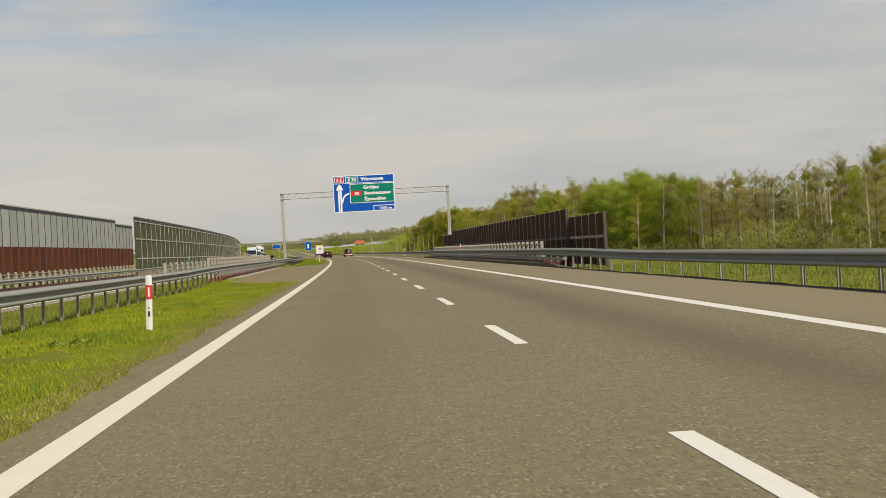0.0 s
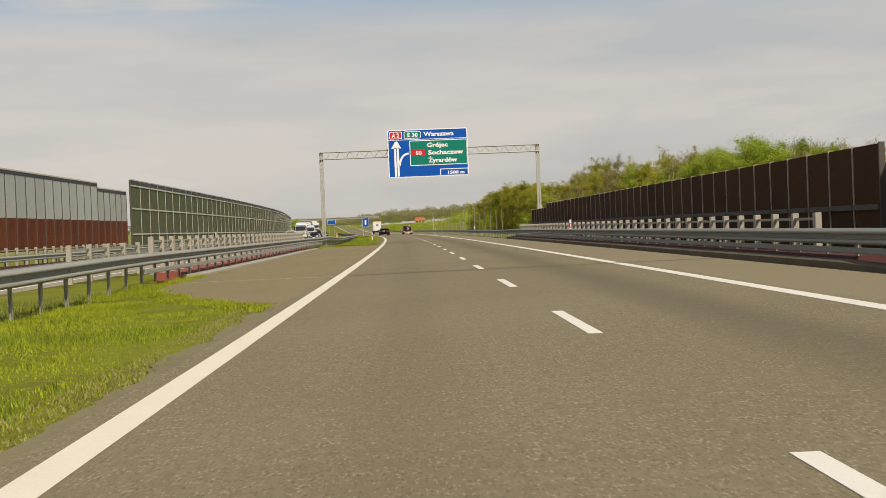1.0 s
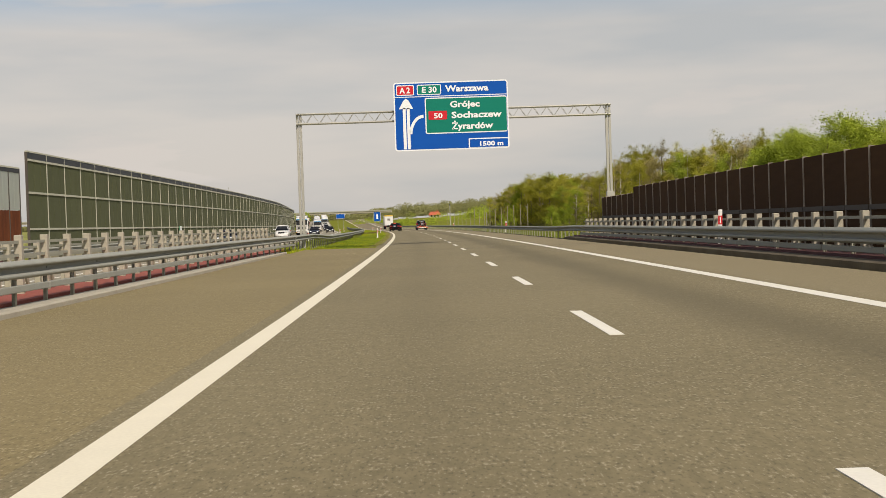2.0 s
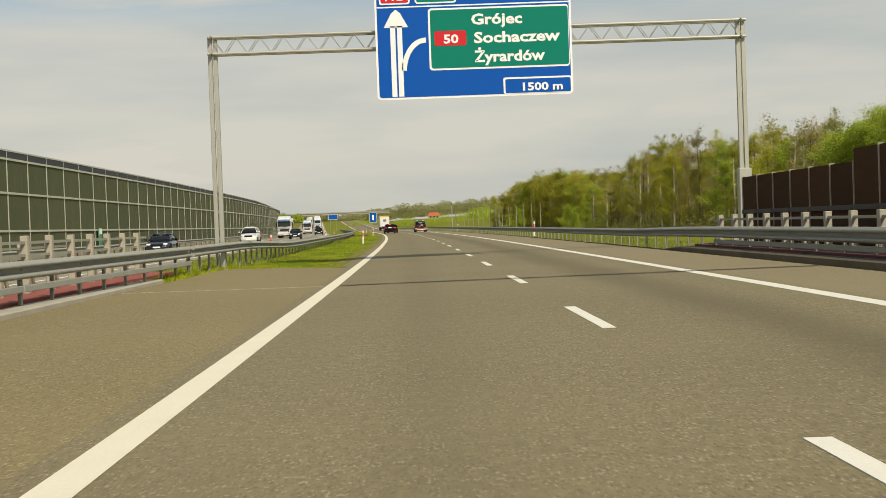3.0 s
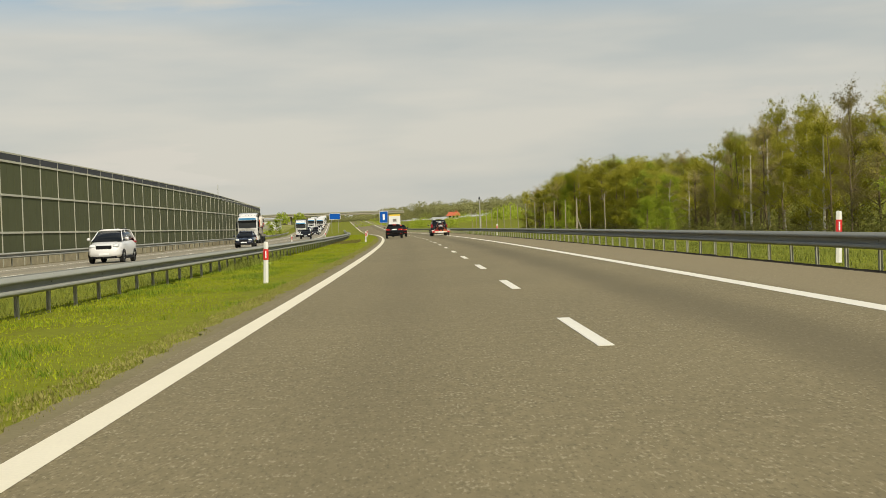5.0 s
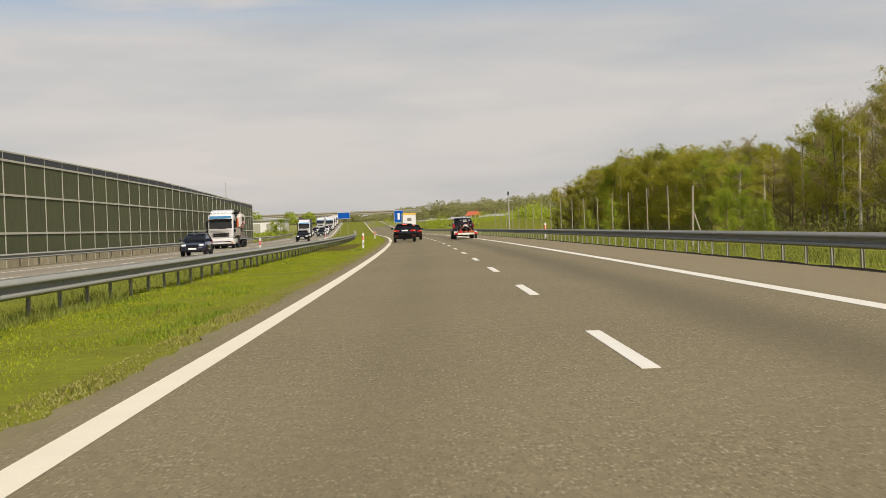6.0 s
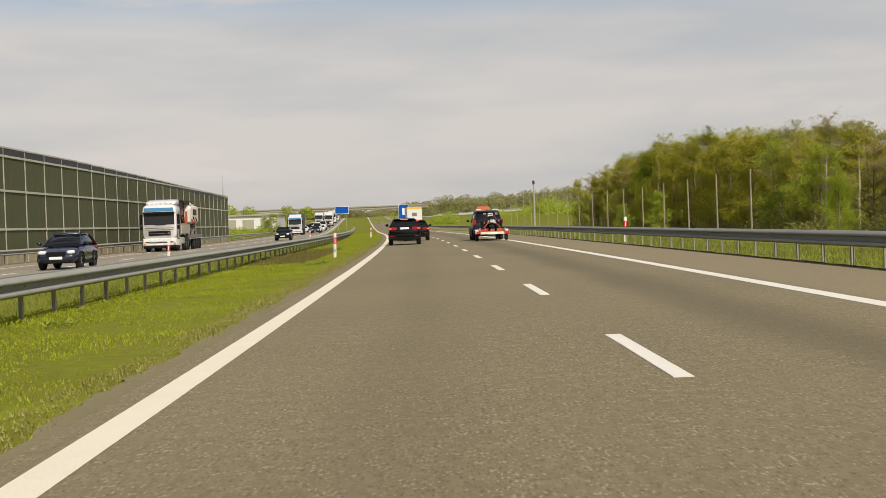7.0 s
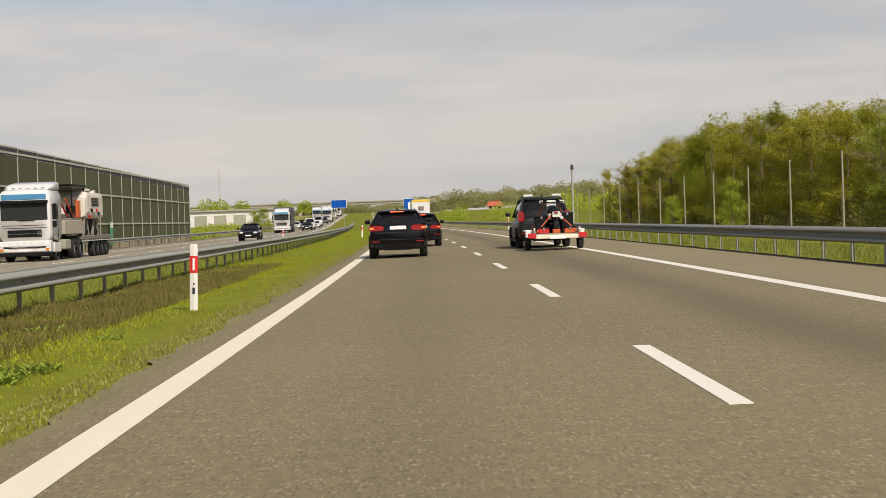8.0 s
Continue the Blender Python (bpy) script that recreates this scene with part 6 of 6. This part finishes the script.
blades("grass", 136, 151, -5.6, -4.6, 7000, 0.24, BLADE, "tall bright grass where the bridge kerb ends", -0.03)
for ya, yb, n in ((-6, 56, 1.0), (146, 330, 1.0)):
    blades("grass", ya, min(yb, 240), -5.0, -0.9, int(900 * (min(yb, 240) - ya)), 0.09, LUSH, "darker lush tufts in the median grass", -0.06, 0.72)
    blades("dry_grass", ya, yb, -0.95, -0.40, int(230 * (yb - ya)), 0.045, DRY, "dry straw-coloured grass along the asphalt edge", -0.03, -9.0)
    blades("dry_grass", ya, yb, -3.4, -0.7, int(240 * (yb - ya)), 0.05, DRY, "dry straw patches in the median grass", -0.06, 0.80)
blades("weeds", 292, 322, -4.7, -2.3, 15000, 0.13, WEED, "dry brown weeds in the median grass")
blades("weeds", 218, 236, -4.9, -4.0, 3000, 0.3, ROUGH, "rough weeds under the guardrail")


def weed(off, y, size, n):
    root = thing("weed_clump", "leafy green weed clump in the mown grass", "weed", "weed clumps", "", rd(off, y, -0.05))
    co = []
    for k in range(n):
        a, l = rg.uniform(0, math.tau), size * rg.uniform(0.5, 1.1)
        up = rg.uniform(0.3, 0.9)
        b = rd(off + rg.uniform(-2.0, 2.0) * size, y + rg.uniform(-2.0, 2.0) * size, -0.05)
        tip = b + Vector((math.cos(a) * l, math.sin(a) * l, up * l))
        side = Vector((-math.sin(a), math.cos(a), 0)) * l * 0.22
        mid = b.lerp(tip, 0.55)
        mid.z += 0.1 * l
        i = len(co)
        co += [b, mid + side, tip, mid - side]
    me = bpy.data.meshes.new("leaves")
    me.from_pydata(co, [], [(4 * k, 4 * k + 1, 4 * k + 2, 4 * k + 3) for k in range(n)])
    me.materials.append(WEED_LEAF)
    put("leaves", me, root)


for off, y, size, n in ((-1.72, 289.9, 0.12, 130), (-1.62, 290.6, 0.11, 110), (-1.69, 294.2, 0.08, 60), (-4.4, 301.0, 0.12, 90), (-2.9, 296.0, 0.10, 90), (-3.9, 293.0, 0.11, 90), (-2.6, 18.5, 0.15, 40), (-2.4, 252.6, 0.1, 24), (-1.6, 41.0, 0.1, 24), (-3.3, 262.0, 0.12, 30), (-3.8, 225.0, 0.16, 40), (-2.9, 30.0, 0.12, 30), (-3.6, 186.0, 0.12, 30)):
    weed(off, y, size, n)
blades("weeds", 296, 312, -4.7, -2.2, 14000, 0.16, WEED, "withered brown weeds round the delineator post")

# ---- poles, signs and far buildings ----
TIMBER = material("grey_timber", (0.36, 0.31, 0.23), 0.9, dark=(0.22, 0.19, 0.14), grain=0.3, grain_scale=8.0, patch=0.3)
bm = B()
tube(bm, (0, 0, -0.6), (0, 0, 4.75), 0.075, 0.06, 8)
tube(bm, (0, 0, 4.75), (0, 0, 4.80), 0.085, 0.05, 8)
pole_me = mesh_from("net_pole", bm, TIMBER)
for k in range(-1, 16):
    yy = 369.3 + 11.9 * k
    p = put("fence_pole", pole_me, None, road_pose(30.0, yy, fall(0) - fall(30.0), rng.uniform(0, 90)) @ pose(0, 0, 0, rng.uniform(-0.8, 0.8), rng.uniform(-0.8, 0.8), 0) @ Matrix.Diagonal((1, 1, rng.uniform(0.95, 1.04), 1)))
    tagged(p, "slim weathered timber pole before the wood", "pole", "row of poles")
ap = thing("braced_pole", "weathered timber pole with a slanting brace behind the guardrail", "pole", at=rd(13.5, 266.3, -0.3))
part("pole", tube(B(), rd(13.5, 266.3, -0.4), rd(13.58, 266.3, 2.36), 0.055, 0.045, 8), TIMBER, ap)
part("brace", tube(B(), rd(14.15, 266.5, -0.4), rd(13.56, 266.35, 1.35), 0.045, 0.04, 8), TIMBER, ap)
lp = thing("lamp_mast", "pale slim roadside mast with a small head", "mast", at=rd(18.0, 410.0, -0.6))
part("shaft", tube(B(), rd(18.0, 410.0, -0.6), rd(18.0, 410.0, 5.3), 0.13, 0.09, 10), PALE_STEEL, lp)
part("head", tube(B(), rd(18.0, 410.0, 5.3), rd(18.0, 410.0, 5.75), 0.16, 0.12, 10), DARK_CAP, lp)
ms = thing("radio_mast", "thin grey lattice mast on the horizon", "mast", at=(-118.0, 900.0, 0.0))
bm = B()
for a in range(3):
    x, yy = 0.5 * math.cos(a * 2.094), 0.5 * math.sin(a * 2.094)
    tube(bm, (-118 + x, 900 + yy, 0), (-118 + x * 0.3, 900 + yy * 0.3, 27), 0.07, 0.04, 5)
part("tower", bm, ZINC_POST, ms)


def road_sign(label, off, y, w, h, z0, mat, posts, mark):
    root = thing("road_sign", label, "road sign", at=rd(off, y, -0.3))
    x = off + bend(y)
    z0 += rise(y)
    part("rim", rounded_panel(x - w / 2, x + w / 2, z0, z0 + h, y - 0.05, y, 0.1), SIGN_WHITE, root, "white border")
    part("face", rounded_panel(x - w / 2 + 0.07, x + w / 2 - 0.07, z0 + 0.07, z0 + h - 0.07, y - 0.056, y - 0.01, 0.08), mat, root, "coloured sign face")
    if mark:
        part("mark", rounded_panel(x - w * 0.12, x + w * 0.12, z0 + h * 0.25, z0 + h * 0.75, y - 0.062, y - 0.01, 0.05), SIGN_WHITE, root, "plain white mark")
    for s in posts:
        part("post", tube(B(), (x + s * w, y + 0.06, -0.4), (x + s * w, y + 0.06, z0 + h * 0.9), 0.06, n=8), ZINC_POST, root)
    return root


road_sign("tall blue motorway sign with a white mark on posts", 8.7, 620.0, 2.7, 3.7, 1.5, SIGN_BLUE, (-0.3, 0.3), True)
road_sign("blue overhead direction board on tall posts in the median", -7.0, 545.0, 3.0, 1.6, 3.6, SIGN_BLUE, (-0.3, 0.3), False)

# green service doors at the foot of the green barrier
for yy in (201.2, 383.0):
    d = thing("service_door", "green service door with a white plate in the noise barrier", "door", at=rd(-20.55, yy, 0.3))
    m = road_pose(-20.52, yy, 0.3)
    put("leaf", mesh_from("leaf", box(B(), 0.0, 0.07, -0.5, 0.5, 0.0, 1.75, 0.01), material("door_green", (0.09, 0.34, 0.17), 0.6, patch=0.2)), d, m, "green door leaf")
    put("plate", mesh_from("plate", box(B(), 0.07, 0.09, -0.42, 0.42, 1.30, 1.70, 0.005), SIGN_WHITE), d, m, "white plate")

# overpass
op = thing("overpass", "long pale concrete motorway overpass on slim piers", "bridge", at=(-110.0, 850.0, 0.0))
part("deck", box(B(), -270, -20, 850, 861, 8.2, 9.2, 0.1), CONCRETE, op, "concrete deck")
part("edge_rail", box(B(), -270, -20, 849.6, 850, 9.2, 9.7), ZINC_POST, op, "pale edge railing")
for x in (-235, -200, -165, -130, -100, -76, -28):
    part("pier", box(B(), x - 0.7, x + 0.7, 852, 859, -1, 8.2, 0.1), CONCRETE, op)


def house(label, x, y, z, w, d, hh, roof_h):
    root = thing("house", label, "house", at=(x, y, z))
    part("wall", box(B(), x - w / 2, x + w / 2, y - d / 2, y + d / 2, z - 1, z + hh), PLASTER, root)
    bm = B()
    a = [bm.verts.new(p) for p in ((x - w / 2 - 0.5, y - d / 2 - 0.5, z + hh), (x + w / 2 + 0.5, y - d / 2 - 0.5, z + hh), (x + w / 2 + 0.5, y + d / 2 + 0.5, z + hh), (x - w / 2 - 0.5, y + d / 2 + 0.5, z + hh), (x - w / 2 + 1, y, z + hh + roof_h), (x + w / 2 - 1, y, z + hh + roof_h))]
    for f in ((0, 1, 5, 4), (2, 3, 4, 5), (1, 2, 5), (3, 0, 4), (3, 2, 1, 0)):
        bm.faces.new([a[i] for i in f])
    part("roof", bm, ROOF_RED, root, "red tiled roof")
    part("chimney", box(B(), x + 1, x + 1.7, y - 0.3, y + 0.4, z + hh + roof_h * 0.6, z + hh + roof_h + 0.6), ROOF_RED, root)
    for k in (-1, 0, 1):
        part("window", box(B(), x + k * w * 0.28 - 0.5, x + k * w * 0.28 + 0.5, y - d / 2 - 0.04, y - d / 2 + 0.02, z + 0.9, z + 2.1), GLASS, root)


house("far house with a bright orange-red tiled roof among bushes", 4.2, 855.0, hill(4.2, 855.0) - 2.2, 6.5, 6, 2.0, 2.0)
# a long low hall beyond the meadow
hall = thing("warehouse", "long low pale warehouse with a grey roof beyond the meadow", "building", at=(-70.0, 660.0, 1.0))
part("wall", box(B(), -82, -59, 660, 676, 0.0, 5.2, 0.05), WHITE_PAINT, hall, "pale sheet-metal wall")
part("roof", box(B(), -82.5, -58.5, 659.4, 676.6, 5.2, 5.7, 0.05), ZINC, hall, "grey roof edge")
for k in range(4):
    part("gate", box(B(), -80.5 + 5.4 * k, -77.1 + 5.4 * k, 659.9, 660.05, 0.6, 4.2), ZINC_POST, hall, "grey roller gate")
for x, yy, kind, want in ((-49.5, 582, 6, 4.4), (-51.8, 585, 2, 4.0)):
    plant(kind, x, yy, hill(x, yy) - 0.9, want / kinds[kind][0], 0.7 * x, 1.7)
house("pale house behind bushes beyond the oncoming road", -104.0, 620.0, 0.0, 9, 7, 2.6, 1.6)
house("small pale house with a red roof beyond the meadow", -95.0, 690.0, 0.0, 10, 8, 3.0, 3.0)
